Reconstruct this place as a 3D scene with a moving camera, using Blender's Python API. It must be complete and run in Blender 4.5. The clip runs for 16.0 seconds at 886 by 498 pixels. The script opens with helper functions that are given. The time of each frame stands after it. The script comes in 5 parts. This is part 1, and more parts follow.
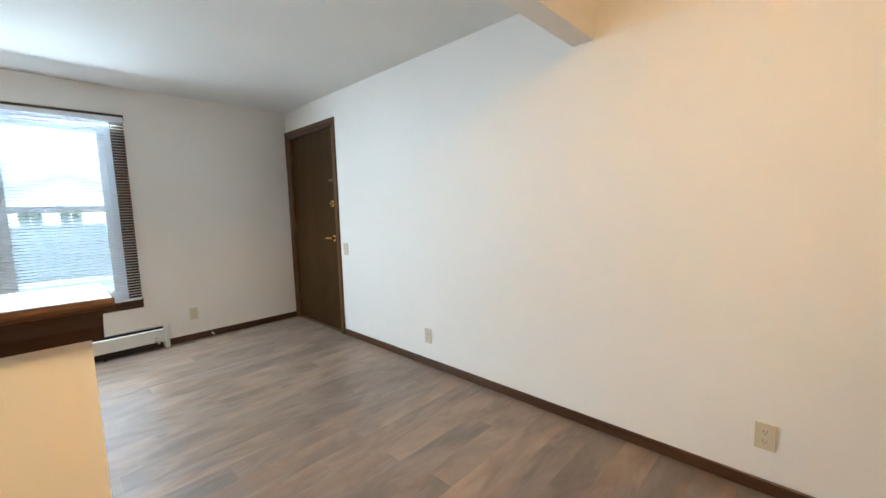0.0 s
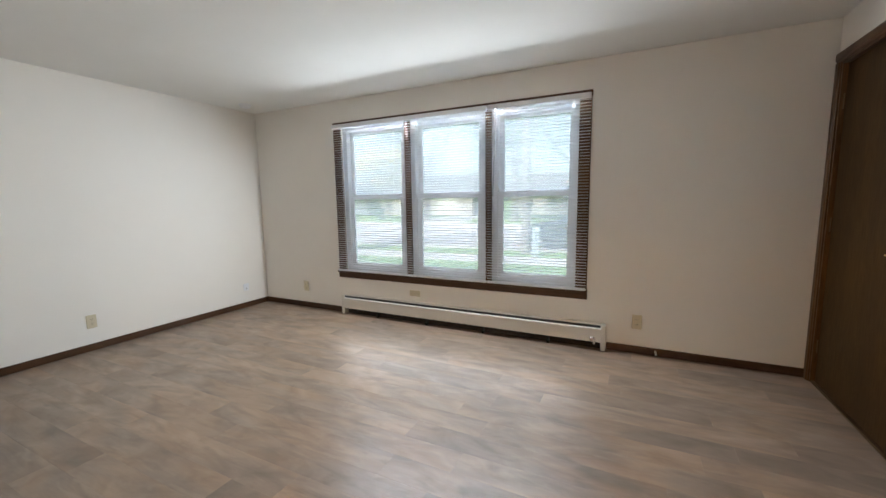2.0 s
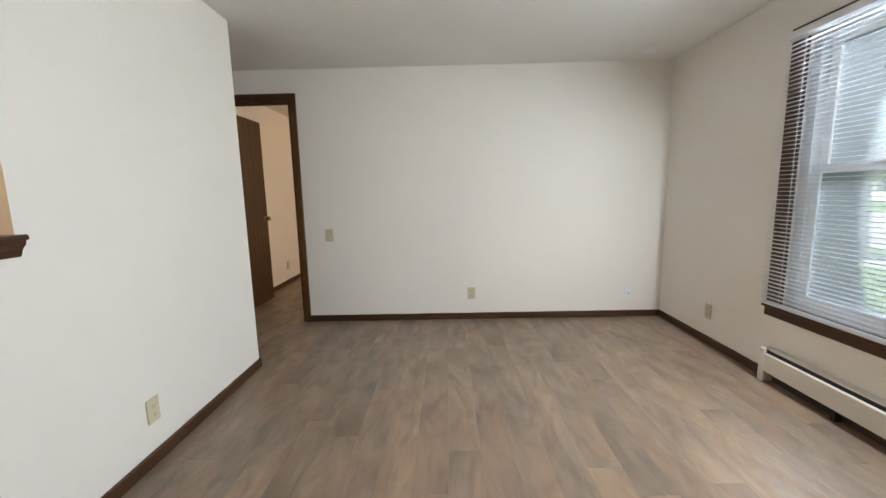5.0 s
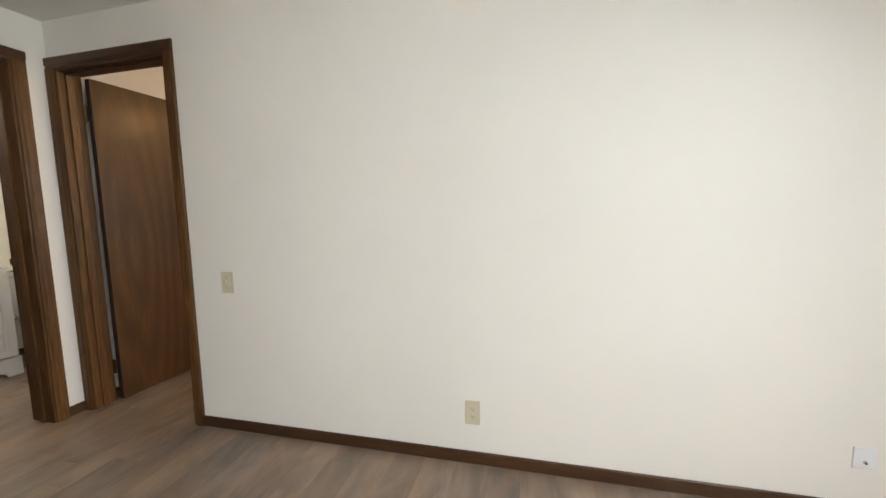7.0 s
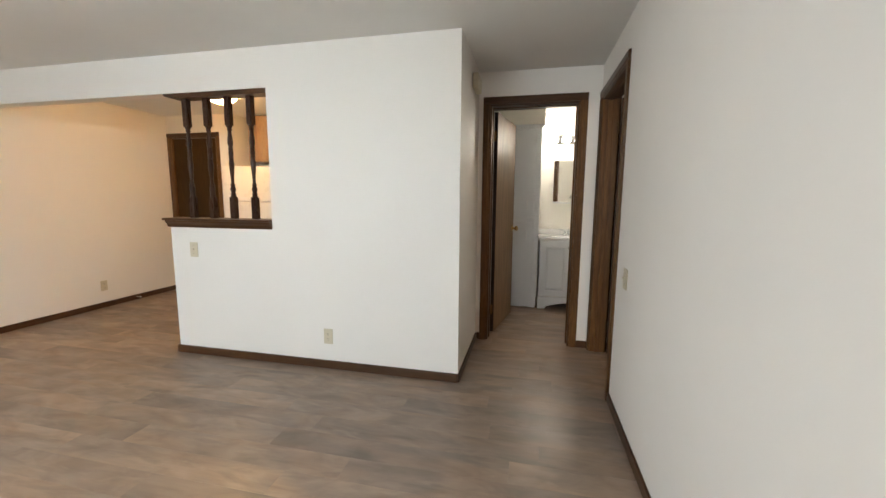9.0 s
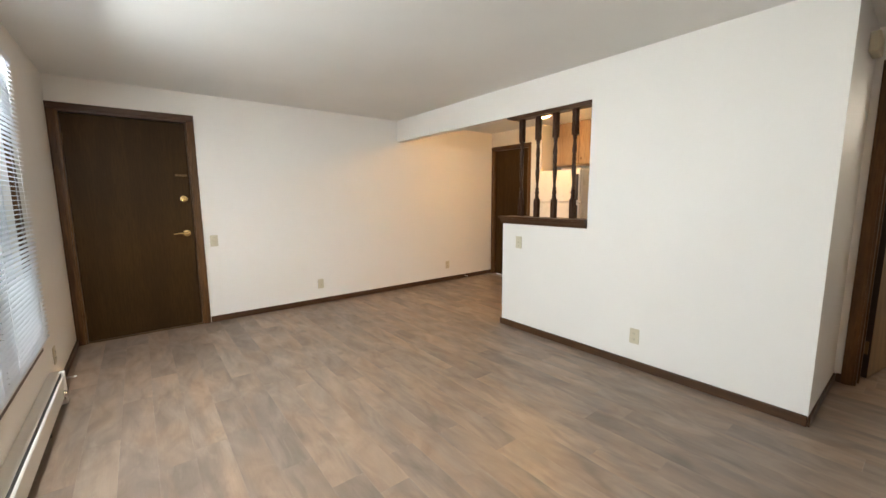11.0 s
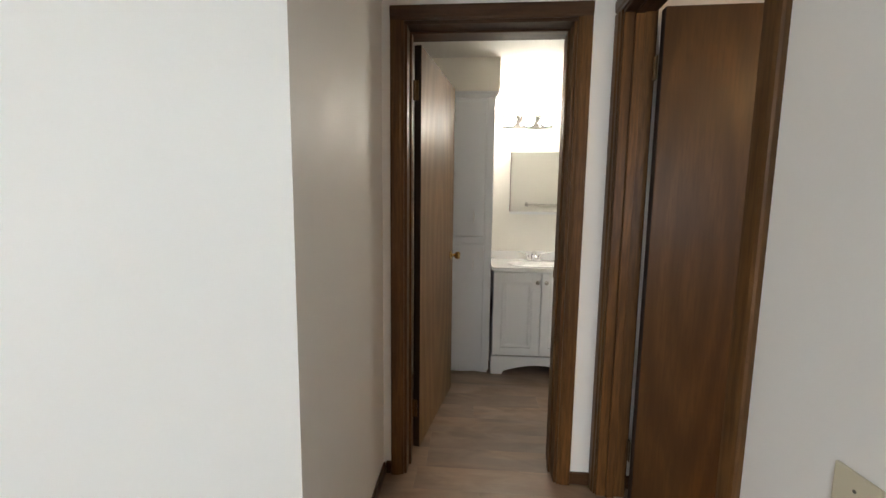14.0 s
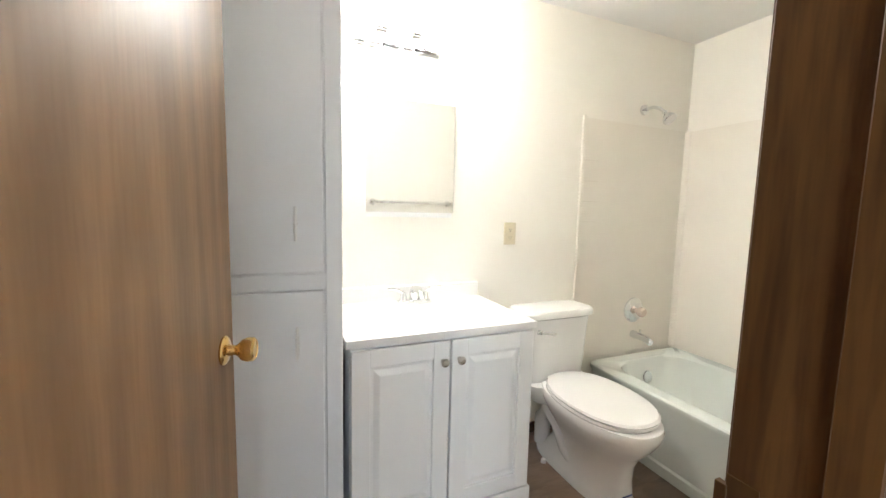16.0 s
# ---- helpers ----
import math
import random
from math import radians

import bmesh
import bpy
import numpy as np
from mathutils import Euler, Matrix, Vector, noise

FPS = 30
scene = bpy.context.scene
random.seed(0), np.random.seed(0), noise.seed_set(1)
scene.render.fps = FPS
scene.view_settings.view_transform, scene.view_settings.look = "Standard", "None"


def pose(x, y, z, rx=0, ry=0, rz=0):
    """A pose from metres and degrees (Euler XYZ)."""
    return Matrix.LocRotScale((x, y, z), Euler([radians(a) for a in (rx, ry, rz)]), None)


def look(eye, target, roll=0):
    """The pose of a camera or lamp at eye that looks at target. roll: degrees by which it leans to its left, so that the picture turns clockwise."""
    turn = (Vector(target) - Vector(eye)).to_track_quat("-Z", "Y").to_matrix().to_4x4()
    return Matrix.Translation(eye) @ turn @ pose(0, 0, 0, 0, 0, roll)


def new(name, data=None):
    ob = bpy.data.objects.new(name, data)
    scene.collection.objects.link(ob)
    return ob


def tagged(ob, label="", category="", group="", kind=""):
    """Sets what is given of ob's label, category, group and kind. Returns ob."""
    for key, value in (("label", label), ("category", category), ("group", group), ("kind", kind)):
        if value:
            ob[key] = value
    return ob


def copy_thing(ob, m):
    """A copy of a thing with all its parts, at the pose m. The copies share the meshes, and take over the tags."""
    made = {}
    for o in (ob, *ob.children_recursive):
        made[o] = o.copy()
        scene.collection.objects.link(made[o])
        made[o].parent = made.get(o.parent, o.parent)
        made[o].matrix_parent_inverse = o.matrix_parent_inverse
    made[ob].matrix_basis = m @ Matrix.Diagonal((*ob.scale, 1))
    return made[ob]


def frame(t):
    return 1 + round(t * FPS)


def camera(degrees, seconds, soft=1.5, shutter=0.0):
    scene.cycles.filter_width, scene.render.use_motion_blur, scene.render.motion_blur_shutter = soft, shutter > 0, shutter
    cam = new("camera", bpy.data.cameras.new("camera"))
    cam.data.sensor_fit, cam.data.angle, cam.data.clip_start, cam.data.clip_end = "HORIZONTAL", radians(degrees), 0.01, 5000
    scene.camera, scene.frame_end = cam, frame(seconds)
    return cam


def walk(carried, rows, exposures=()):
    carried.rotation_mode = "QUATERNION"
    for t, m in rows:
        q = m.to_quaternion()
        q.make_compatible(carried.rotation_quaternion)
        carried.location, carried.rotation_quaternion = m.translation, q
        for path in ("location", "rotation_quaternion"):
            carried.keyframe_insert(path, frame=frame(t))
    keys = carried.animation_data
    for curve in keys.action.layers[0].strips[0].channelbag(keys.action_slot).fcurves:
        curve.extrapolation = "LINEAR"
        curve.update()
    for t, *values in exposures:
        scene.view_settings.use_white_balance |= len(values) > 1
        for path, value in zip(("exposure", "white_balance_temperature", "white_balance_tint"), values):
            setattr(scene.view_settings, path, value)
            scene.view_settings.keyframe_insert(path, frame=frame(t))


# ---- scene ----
cam = camera(98.0, 16.0)

PATH = [
    (0, (3.255, -0.948, 1.228), (4.688, 0.43, 1.012), -1.5),
    (0.5, (3.601, -0.721, 1.244), (4.573, 1.013, 1.023), -1.1),
    (1, (3.845, -0.435, 1.257), (4.203, 1.52, 1.03), -1.1),
    (1.5, (4.049, -0.204, 1.259), (3.751, 1.759, 1.02), -1.0),
    (2, (4.142, 0.038, 1.236), (3.266, 1.818, 0.988), -0.9),
    (2.5, (4.221, 0.277, 1.247), (2.885, 1.741, 0.979), -0.8),
    (3, (4.318, 0.496, 1.232), (2.678, 1.608, 0.959), -0.7),
    (3.5, (4.202, 0.686, 1.203), (2.378, 1.455, 0.922), -0.9),
    (4, (4.068, 0.959, 1.204), (2.137, 1.391, 0.914), -1.0),
    (4.2, (4.021, 1.08, 1.213), (2.068, 1.4, 0.922), -1.0),
    (6.3, (2.384, 1.623, 1.174), (0.44, 1.228, 0.925), -1.3),
    (6.5, (2.199, 1.692, 1.193), (0.263, 1.255, 0.953), -1.2),
    (7, (1.695, 1.883, 1.204), (-0.234, 1.397, 0.997), -1.2),
    (7.5, (1.246, 2.104, 1.211), (-0.528, 1.205, 1.007), -0.7),
    (8, (0.841, 2.207, 1.253), (-0.431, 0.682, 1.021), 0.6),
    (8.5, (0.618, 2.33, 1.271), (0.16, 0.399, 1.024), 0.7),
    (9, (0.524, 2.497, 1.265), (0.959, 0.562, 1.005), 0.4),
    (9.5, (0.596, 2.694, 1.28), (1.687, 1.039, 1.011), 0.1),
    (9.7, (0.624, 2.771, 1.264), (1.878, 1.236, 1.003), 0.2),
    (10.75, (0.655, 2.84, 1.288), (2.216, 1.616, 1.021), -0.4),
    (11.8, (0.654, 2.816, 1.289), (2.095, 1.453, 1.032), -0.8),
    (12, (0.625, 2.658, 1.264), (1.938, 1.17, 1.014), -0.6),
    (12.5, (0.557, 2.281, 1.279), (1.437, 0.505, 1.014), 0.1),
    (13, (0.565, 1.836, 1.28), (1.079, -0.079, 1.019), 0.3),
    (13.5, (0.543, 1.341, 1.28), (0.829, -0.624, 1.041), 0.3),
    (14, (0.583, 0.832, 1.28), (0.723, -1.151, 1.055), 0.7),
    (14.5, (0.616, 0.319, 1.279), (0.587, -1.669, 1.066), 0.6),
    (15, (0.64, -0.133, 1.27), (0.399, -2.107, 1.058), 0.7),
    (15.5, (0.637, -0.515, 1.267), (0.169, -2.448, 1.053), 1.0),
    (16, (0.597, -0.817, 1.249), (-0.175, -2.651, 1.048), 1.3),
]
walk(cam, [(t, look(eye, target, roll)) for t, eye, target, roll in PATH], exposures=[
    (0, 1.62, 5600, 3), (0.5, 1.28, 5950, 6), (1, 0.98, 6050, 10), (1.5, 0.9, 6250, 10), (2.5, 1.2, 6450, 10), (3.5, 1.07, 6400, 10), (4, 1.05, 6550, 10), (6.5, 1.42, 6650, 10), (7, 1.5, 6700, 10), (8, 1.35, 6500, 10), (9, 1.25, 6650, 10),
    (12, 1.38, 6750, 10), (13, 1.32, 6450, 10), (14, 1.35, 6450, 10), (14.5, 2.1, 6050, 10), (15, 2.4, 5950, 10), (16, 2.45, 6000, 10)])

# ---- light ----
SUN_ELEVATION, SUN_AZIMUTH = 50.0, 200.0
world = bpy.data.worlds.new("world")
scene.world = world
world.use_nodes = True
_nodes = world.node_tree.nodes
_sky = _nodes.new("ShaderNodeTexSky")
_sky.sky_type = "NISHITA"
_sky.sun_disc = False
_sky.sun_elevation = radians(SUN_ELEVATION)
_sky.sun_rotation = radians(SUN_AZIMUTH)
_sky.dust_density = 3.0
_sky.ozone_density = 0.6
world.node_tree.links.new(_sky.outputs[0], _nodes["Background"].inputs[0])
_nodes["Background"].inputs[1].default_value = 0.15

_sun = bpy.data.lights.new("sun", "SUN")
_sun.energy, _sun.angle, _sun.color = 5.0, radians(12), (1.0, 0.96, 0.9)
sun = new("sun", _sun)
_a, _e = radians(SUN_AZIMUTH), radians(SUN_ELEVATION)
sun.matrix_world = look((math.sin(_a) * math.cos(_e) * 60, math.cos(_a) * math.cos(_e) * 60, math.sin(_e) * 60), (0, 0, 0))


def area_light(name, eye, target, w, h, watts, colour):
    data = bpy.data.lights.new(name, "AREA")
    data.shape, data.size, data.size_y, data.energy, data.color = "RECTANGLE", w, h, watts, colour
    ob = new(name, data)
    ob.matrix_world = look(eye, target)
    return ob


# lamps in place of sky light, at the big window's head and sill
area_light("window_skylight", (2.56, 3.306, 2.001), (2.56, 0.0, -2.1), 2.40, 0.022, 31, (0.86, 0.94, 1.0))
area_light("window_sill_skylight", (2.52, 3.300, 0.478), (2.52, 0.0, 1.3), 2.56, 0.020, 5, (0.88, 0.95, 1.0))
# lamp added outside, above the sightline, to brighten slats and panes
area_light("outer_sky_fill", (2.52, 4.75, 3.30), (2.52, 2.4, 1.5), 4.4, 1.7, 66, (0.88, 0.95, 1.0))
# lamp added at the unseen bedroom window to brighten bedroom and hall
area_light("bedroom_sky_fill", (-1.8, 3.60, 1.4), (-1.8, 0.0, 1.0), 1.2, 1.1, 9, (0.92, 0.96, 1.0))


# ---- materials ----
def nodes_of(name):
    m = bpy.data.materials.new(name)
    m.use_nodes = True
    return m, m.node_tree.nodes, m.node_tree.links, m.node_tree.nodes["Principled BSDF"]


def mix_rgb(n, l, fac, a, b, blend="MIX"):
    k = n.new("ShaderNodeMix")
    k.data_type, k.blend_type = "RGBA", blend
    for socket, v in ((k.inputs[0], fac), (k.inputs[6], a), (k.inputs[7], b)):
        if hasattr(v, "node"):
            l.new(v, socket)
        elif isinstance(v, (int, float)):
            socket.default_value = v
        else:
            socket.default_value = (*v, 1)
    return k.outputs[2]


def ramp(n, l, src, lo, hi, a=0.0, b=1.0):
    k = n.new("ShaderNodeMapRange")
    for q, v in zip((1, 2, 3, 4), (lo, hi, a, b)):
        k.inputs[q].default_value = v
    l.new(src, k.inputs[0])
    return k.outputs[0]


def coords(n, l, scale=(1, 1, 1), shift=False):
    tc, mp = n.new("ShaderNodeTexCoord"), n.new("ShaderNodeMapping")
    mp.inputs[3].default_value = scale
    l.new(tc.outputs["Object"], mp.inputs[0])
    if shift:
        oi, mul = n.new("ShaderNodeObjectInfo"), n.new("ShaderNodeVectorMath")
        mul.operation = "SCALE"
        mul.inputs[0].default_value = (37.0, 53.0, 71.0)
        l.new(oi.outputs["Random"], mul.inputs["Scale"])
        l.new(mul.outputs[0], mp.inputs[1])
    return mp.outputs[0]


def tex_noise(n, l, vec, scale, detail=3.0, rough=0.55, warp=0.0):
    k = n.new("ShaderNodeTexNoise")
    k.inputs["Scale"].default_value, k.inputs["Detail"].default_value = scale, detail
    k.inputs["Roughness"].default_value, k.inputs["Distortion"].default_value = rough, warp
    l.new(vec, k.inputs["Vector"])
    return k.outputs[0]


def bump(n, l, p, height, strength, distance=0.002):
    k = n.new("ShaderNodeBump")
    k.inputs["Strength"].default_value, k.inputs["Distance"].default_value = strength, distance
    l.new(height, k.inputs["Height"])
    l.new(k.outputs[0], p.inputs["Normal"])


def plain(name, colour, rough=0.5, metal=0.0, vary=0.06, grain=0.0, grain_scale=300.0, large=1.2, coat=0.0):
    """A painted, moulded or metal surface with faint stains and grain."""
    m, n, l, p = nodes_of(name)
    v = coords(n, l, shift=True)
    big, small = tex_noise(n, l, v, large, 4), tex_noise(n, l, v, grain_scale, 2)
    dark = tuple(c * (1 - 2 * vary) for c in colour)
    light = tuple(min(0.95, c * (1 + vary)) for c in colour)
    l.new(mix_rgb(n, l, ramp(n, l, big, 0.3, 0.7), dark, light), p.inputs["Base Color"])
    l.new(ramp(n, l, tex_noise(n, l, v, large * 6, 3), 0.3, 0.7, max(0.02, rough - 0.06), min(1, rough + 0.06)), p.inputs["Roughness"])
    p.inputs["Metallic"].default_value = metal
    p.inputs["Coat Weight"].default_value = coat
    if grain:
        bump(n, l, p, small, grain)
    return m


def wood(name, dark, light, rough=0.35, axis=2, fine=1.0, coat=0.15, long=0.55, pore=0.42, arch=None):
    """Stained wood with long grain along one axis."""
    m, n, l, p = nodes_of(name)
    sc = [6.0, 6.0, 6.0]
    sc[axis] = long
    v = coords(n, l, sc, shift=True)
    wave = tex_noise(n, l, v, 1.6 * fine, 3, 0.5, 1.2)
    if arch:
        mp, dist, grow = n.new("ShaderNodeMapping"), n.new("ShaderNodeVectorMath"), n.new("ShaderNodeMath")
        mp.vector_type = "TEXTURE"
        mp.inputs[1].default_value, mp.inputs[3].default_value = (arch[0], 0, arch[1]), (0.12, 2.0, 0.66)
        l.new(n.new("ShaderNodeTexCoord").outputs["Object"], mp.inputs[0])
        dist.operation, grow.operation = "LENGTH", "MULTIPLY_ADD"
        l.new(mp.outputs[0], dist.inputs[0])
        l.new(dist.outputs["Value"], grow.inputs[0])
        grow.inputs[1].default_value = 0.75
        l.new(wave, grow.inputs[2])
        wave = grow.outputs[0]
    rings = n.new("ShaderNodeMath")
    rings.operation = "SINE"
    mul = n.new("ShaderNodeMath")
    mul.operation = "MULTIPLY"
    mul.inputs[1].default_value = 13.0
    l.new(wave, mul.inputs[0])
    l.new(mul.outputs[0], rings.inputs[0])
    sc2 = [110.0, 110.0, 110.0]
    sc2[axis] = 9.0
    pores = tex_noise(n, l, coords(n, l, sc2, shift=True), 1.0, 2)
    a = mix_rgb(n, l, ramp(n, l, rings.outputs[0], -1, 1), dark, light)
    mid = tuple(0.5 * (x + y) for x, y in zip(dark, light))
    b = mix_rgb(n, l, 0.50, a, mid)
    c = mix_rgb(n, l, ramp(n, l, pores, 0.34, 0.60, pore, 1.0), tuple(0.55 * d + 0.20 * e for d, e in zip(dark, light)), b)
    tone = mix_rgb(n, l, ramp(n, l, tex_noise(n, l, coords(n, l, shift=True), 1.4, 2), 0.3, 0.7), (0.82, 0.82, 0.82), (1.12, 1.1, 1.08))
    l.new(mix_rgb(n, l, 1.0, c, tone, "MULTIPLY"), p.inputs["Base Color"])
    l.new(ramp(n, l, pores, 0.3, 0.7, rough + 0.03, rough - 0.02), p.inputs["Roughness"])
    p.inputs["Coat Weight"].default_value = coat
    p.inputs["Coat Roughness"].default_value = 0.22
    p.inputs["Specular IOR Level"].default_value = 0.30
    bump(n, l, p, pores, 0.12, 0.001)
    return m


def emitter(name, colour, strength):
    m, n, l, p = nodes_of(name)
    p.inputs["Base Color"].default_value = (*colour, 1)
    p.inputs["Emission Color"].default_value = (*colour, 1)
    p.inputs["Emission Strength"].default_value = strength
    p.inputs["Roughness"].default_value = 0.2
    return m


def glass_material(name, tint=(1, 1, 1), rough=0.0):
    m, n, l, p = nodes_of(name)
    p.inputs["Base Color"].default_value = (*tint, 1)
    p.inputs["Transmission Weight"].default_value = 1.0
    p.inputs["Roughness"].default_value = rough
    p.inputs["IOR"].default_value = 1.45
    return m


def slat_material():
    """Thin white vinyl, which lets some light through."""
    m, n, l, p = nodes_of("white_blind_slat")
    p.inputs["Base Color"].default_value = (0.88, 0.89, 0.91, 1)
    p.inputs["Roughness"].default_value = 0.4
    tr, mx = n.new("ShaderNodeBsdfTranslucent"), n.new("ShaderNodeMixShader")
    tr.inputs[0].default_value = (0.90, 0.92, 0.95, 1)
    mx.inputs[0].default_value = 0.72
    l.new(p.outputs[0], mx.inputs[1])
    l.new(tr.outputs[0], mx.inputs[2])
    l.new(mx.outputs[0], n["Material Output"].inputs[0])
    return m


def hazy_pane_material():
    """Clear glass with a bluish-white veil mixed in, which imitates glare haze."""
    m, n, l, p = nodes_of("veiled_window_glass")
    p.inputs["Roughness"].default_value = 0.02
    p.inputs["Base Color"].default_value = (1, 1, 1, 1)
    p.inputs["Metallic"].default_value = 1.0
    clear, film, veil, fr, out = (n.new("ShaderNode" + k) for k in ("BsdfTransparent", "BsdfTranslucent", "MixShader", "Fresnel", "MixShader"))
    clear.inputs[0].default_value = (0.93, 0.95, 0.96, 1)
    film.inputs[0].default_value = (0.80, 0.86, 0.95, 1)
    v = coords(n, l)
    # share of the painted haze, about a third
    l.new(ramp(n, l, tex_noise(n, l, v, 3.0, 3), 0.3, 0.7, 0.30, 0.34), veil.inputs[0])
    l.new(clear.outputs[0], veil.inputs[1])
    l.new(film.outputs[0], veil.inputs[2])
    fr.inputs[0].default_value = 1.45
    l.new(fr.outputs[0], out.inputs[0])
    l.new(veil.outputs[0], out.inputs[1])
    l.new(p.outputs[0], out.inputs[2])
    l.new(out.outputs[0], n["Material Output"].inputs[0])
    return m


def plank_material():
    """Weathered grey-brown vinyl plank: soft patches of grey, taupe and tan, smoky streaks, fine saw lines."""
    m, n, l, p = nodes_of("vinyl_plank")
    oi = n.new("ShaderNodeObjectInfo")
    drift = tex_noise(n, l, coords(n, l, (1.7, 5.0, 1), True), 1.0, 2, 0.5, 0.6)
    patch = tex_noise(n, l, coords(n, l, (3.6, 8.5, 1), True), 1.0, 3, 0.55, 0.7)
    smoke = tex_noise(n, l, coords(n, l, (2.6, 11.0, 1), True), 1.0, 3, 0.5, 1.0)
    pale = tex_noise(n, l, coords(n, l, (4.2, 14.0, 1), True), 1.0, 2, 0.55, 0.8)
    fine = tex_noise(n, l, coords(n, l, (9.0, 210.0, 1), True), 1.0, 2, 0.5)
    grey = mix_rgb(n, l, ramp(n, l, patch, 0.30, 0.70), (0.174, 0.130, 0.099), (0.268, 0.205, 0.160))
    tan = mix_rgb(n, l, ramp(n, l, patch, 0.30, 0.70), (0.236, 0.158, 0.106), (0.342, 0.243, 0.172))
    both = mix_rgb(n, l, ramp(n, l, drift, 0.42, 0.64), grey, tan)
    dark = mix_rgb(n, l, ramp(n, l, smoke, 0.55, 0.78, 0.0, 0.48), both, (0.100, 0.080, 0.066))
    light = mix_rgb(n, l, ramp(n, l, pale, 0.60, 0.80, 0.0, 0.45), dark, (0.360, 0.285, 0.218))
    lines = mix_rgb(n, l, ramp(n, l, fine, 0.35, 0.6, 0.09, 0.0), light, (0.09, 0.070, 0.056))
    tone = mix_rgb(n, l, oi.outputs["Random"], (0.86, 0.86, 0.87), (1.12, 1.09, 1.06))
    l.new(mix_rgb(n, l, 1.0, lines, tone, "MULTIPLY"), p.inputs["Base Color"])
    l.new(ramp(n, l, patch, 0.3, 0.7, 0.42, 0.32), p.inputs["Roughness"])
    bump(n, l, p, fine, 0.03, 0.0008)
    return m


def grass_material():
    m, n, l, p = nodes_of("lawn_grass")
    v = coords(n, l)
    c = mix_rgb(n, l, ramp(n, l, tex_noise(n, l, v, 0.35, 4), 0.35, 0.65), (0.110, 0.220, 0.035), (0.170, 0.290, 0.060))
    d = mix_rgb(n, l, ramp(n, l, tex_noise(n, l, v, 30, 3), 0.4, 0.7, 0, 0.5), c, (0.12, 0.14, 0.05))
    l.new(d, p.inputs["Base Color"])
    p.inputs["Roughness"].default_value = 0.9
    bump(n, l, p, tex_noise(n, l, v, 60, 3), 0.6, 0.03)
    return m


def tile_sheet_material():
    """Cream moulded tub surround, embossed with a faint tile grid."""
    m, n, l, p = nodes_of("surround_sheet")
    v = coords(n, l, (1, 1, 1))
    l.new(mix_rgb(n, l, ramp(n, l, tex_noise(n, l, v, 1.5, 3), 0.3, 0.7), (0.80, 0.76, 0.68), (0.84, 0.80, 0.72)), p.inputs["Base Color"])
    p.inputs["Roughness"].default_value = 0.28
    bump(n, l, p, tex_noise(n, l, v, 25, 2), 0.03)
    return m


WALL = plain("wall_paint", (0.85, 0.815, 0.76), 0.52, vary=0.012, grain=0.10, grain_scale=160, coat=0.0)
# bedroom off-white with the pink of its warm lamp light mixed in
WALL_PINK_LIT = plain("bedroom_wall_pink_lit", (0.80, 0.76, 0.71), 0.6, vary=0.012, grain=0.10, grain_scale=160)
# close to WALL's off-white, slightly darker and warmer
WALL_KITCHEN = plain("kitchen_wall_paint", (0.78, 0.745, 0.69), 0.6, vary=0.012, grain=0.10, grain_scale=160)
WALL_BATH = plain("bath_wall_paint", (0.88, 0.85, 0.775), 0.45, vary=0.012, grain=0.10, grain_scale=160)
CEILING = plain("ceiling_paint", (0.81, 0.80, 0.765), 0.85, vary=0.02, grain=0.35, grain_scale=90)
TRIM_X = wood("stained_trim_along_x", (0.050, 0.022, 0.010), (0.095, 0.045, 0.020), 0.38, axis=0)
TRIM_Y = wood("stained_trim_along_y", (0.050, 0.022, 0.010), (0.095, 0.045, 0.020), 0.38, axis=1)
TRIM_Z = wood("stained_trim_upright", (0.058, 0.024, 0.007), (0.165, 0.076, 0.023), 0.44, axis=2, fine=1.6, pore=0.30, long=0.40, coat=0.06)
DOOR = wood("walnut_door_veneer", (0.150, 0.069, 0.019), (0.255, 0.128, 0.042), 0.44, axis=2, fine=0.6, coat=0.05)
DOOR_RED = wood("red_brown_door_veneer", (0.048, 0.020, 0.005), (0.098, 0.044, 0.012), 0.42, axis=2, fine=0.30, coat=0.08, long=0.6, pore=0.50, arch=(0.16, 0.95))
DOOR_TAN = wood("golden_door_veneer", (0.146, 0.085, 0.038), (0.240, 0.146, 0.071), 0.50, axis=2, fine=0.36, coat=0.03, long=0.9, pore=0.75, arch=(0.34, 0.95))
DOOR_DARK = wood("dark_door_veneer", (0.034, 0.016, 0.004), (0.060, 0.030, 0.008), 0.52, axis=2, fine=0.6, coat=0.0)
DOOR_DARK.node_tree.nodes["Principled BSDF"].inputs["Specular IOR Level"].default_value = 0.12
EDGE_DARK = plain("stained_shaded_edge", (0.016, 0.007, 0.004), 0.5)
PEDESTAL = plain("pale_blue_plastic", (0.36, 0.42, 0.48), 0.5)
SPINDLE = wood("dark_turned_wood", (0.025, 0.011, 0.007), (0.060, 0.027, 0.015), 0.28, axis=2, coat=0.15)
PLANK = plank_material()
VINYL = plain("white_vinyl", (0.82, 0.83, 0.85), 0.35, vary=0.02)
SLAT = slat_material()
HEATER = plain("heater_enamel", (0.72, 0.69, 0.63), 0.42, vary=0.03)
BLACK = plain("black_gap", (0.012, 0.012, 0.012), 0.6)
IVORY = plain("ivory_plastic", (0.62, 0.55, 0.40), 0.35, vary=0.02)
IVORY_DARK = plain("ivory_slot", (0.10, 0.085, 0.06), 0.5)
BRASS = plain("brass", (0.70, 0.49, 0.20), 0.20, metal=1.0, vary=0.05, grain=0.02)
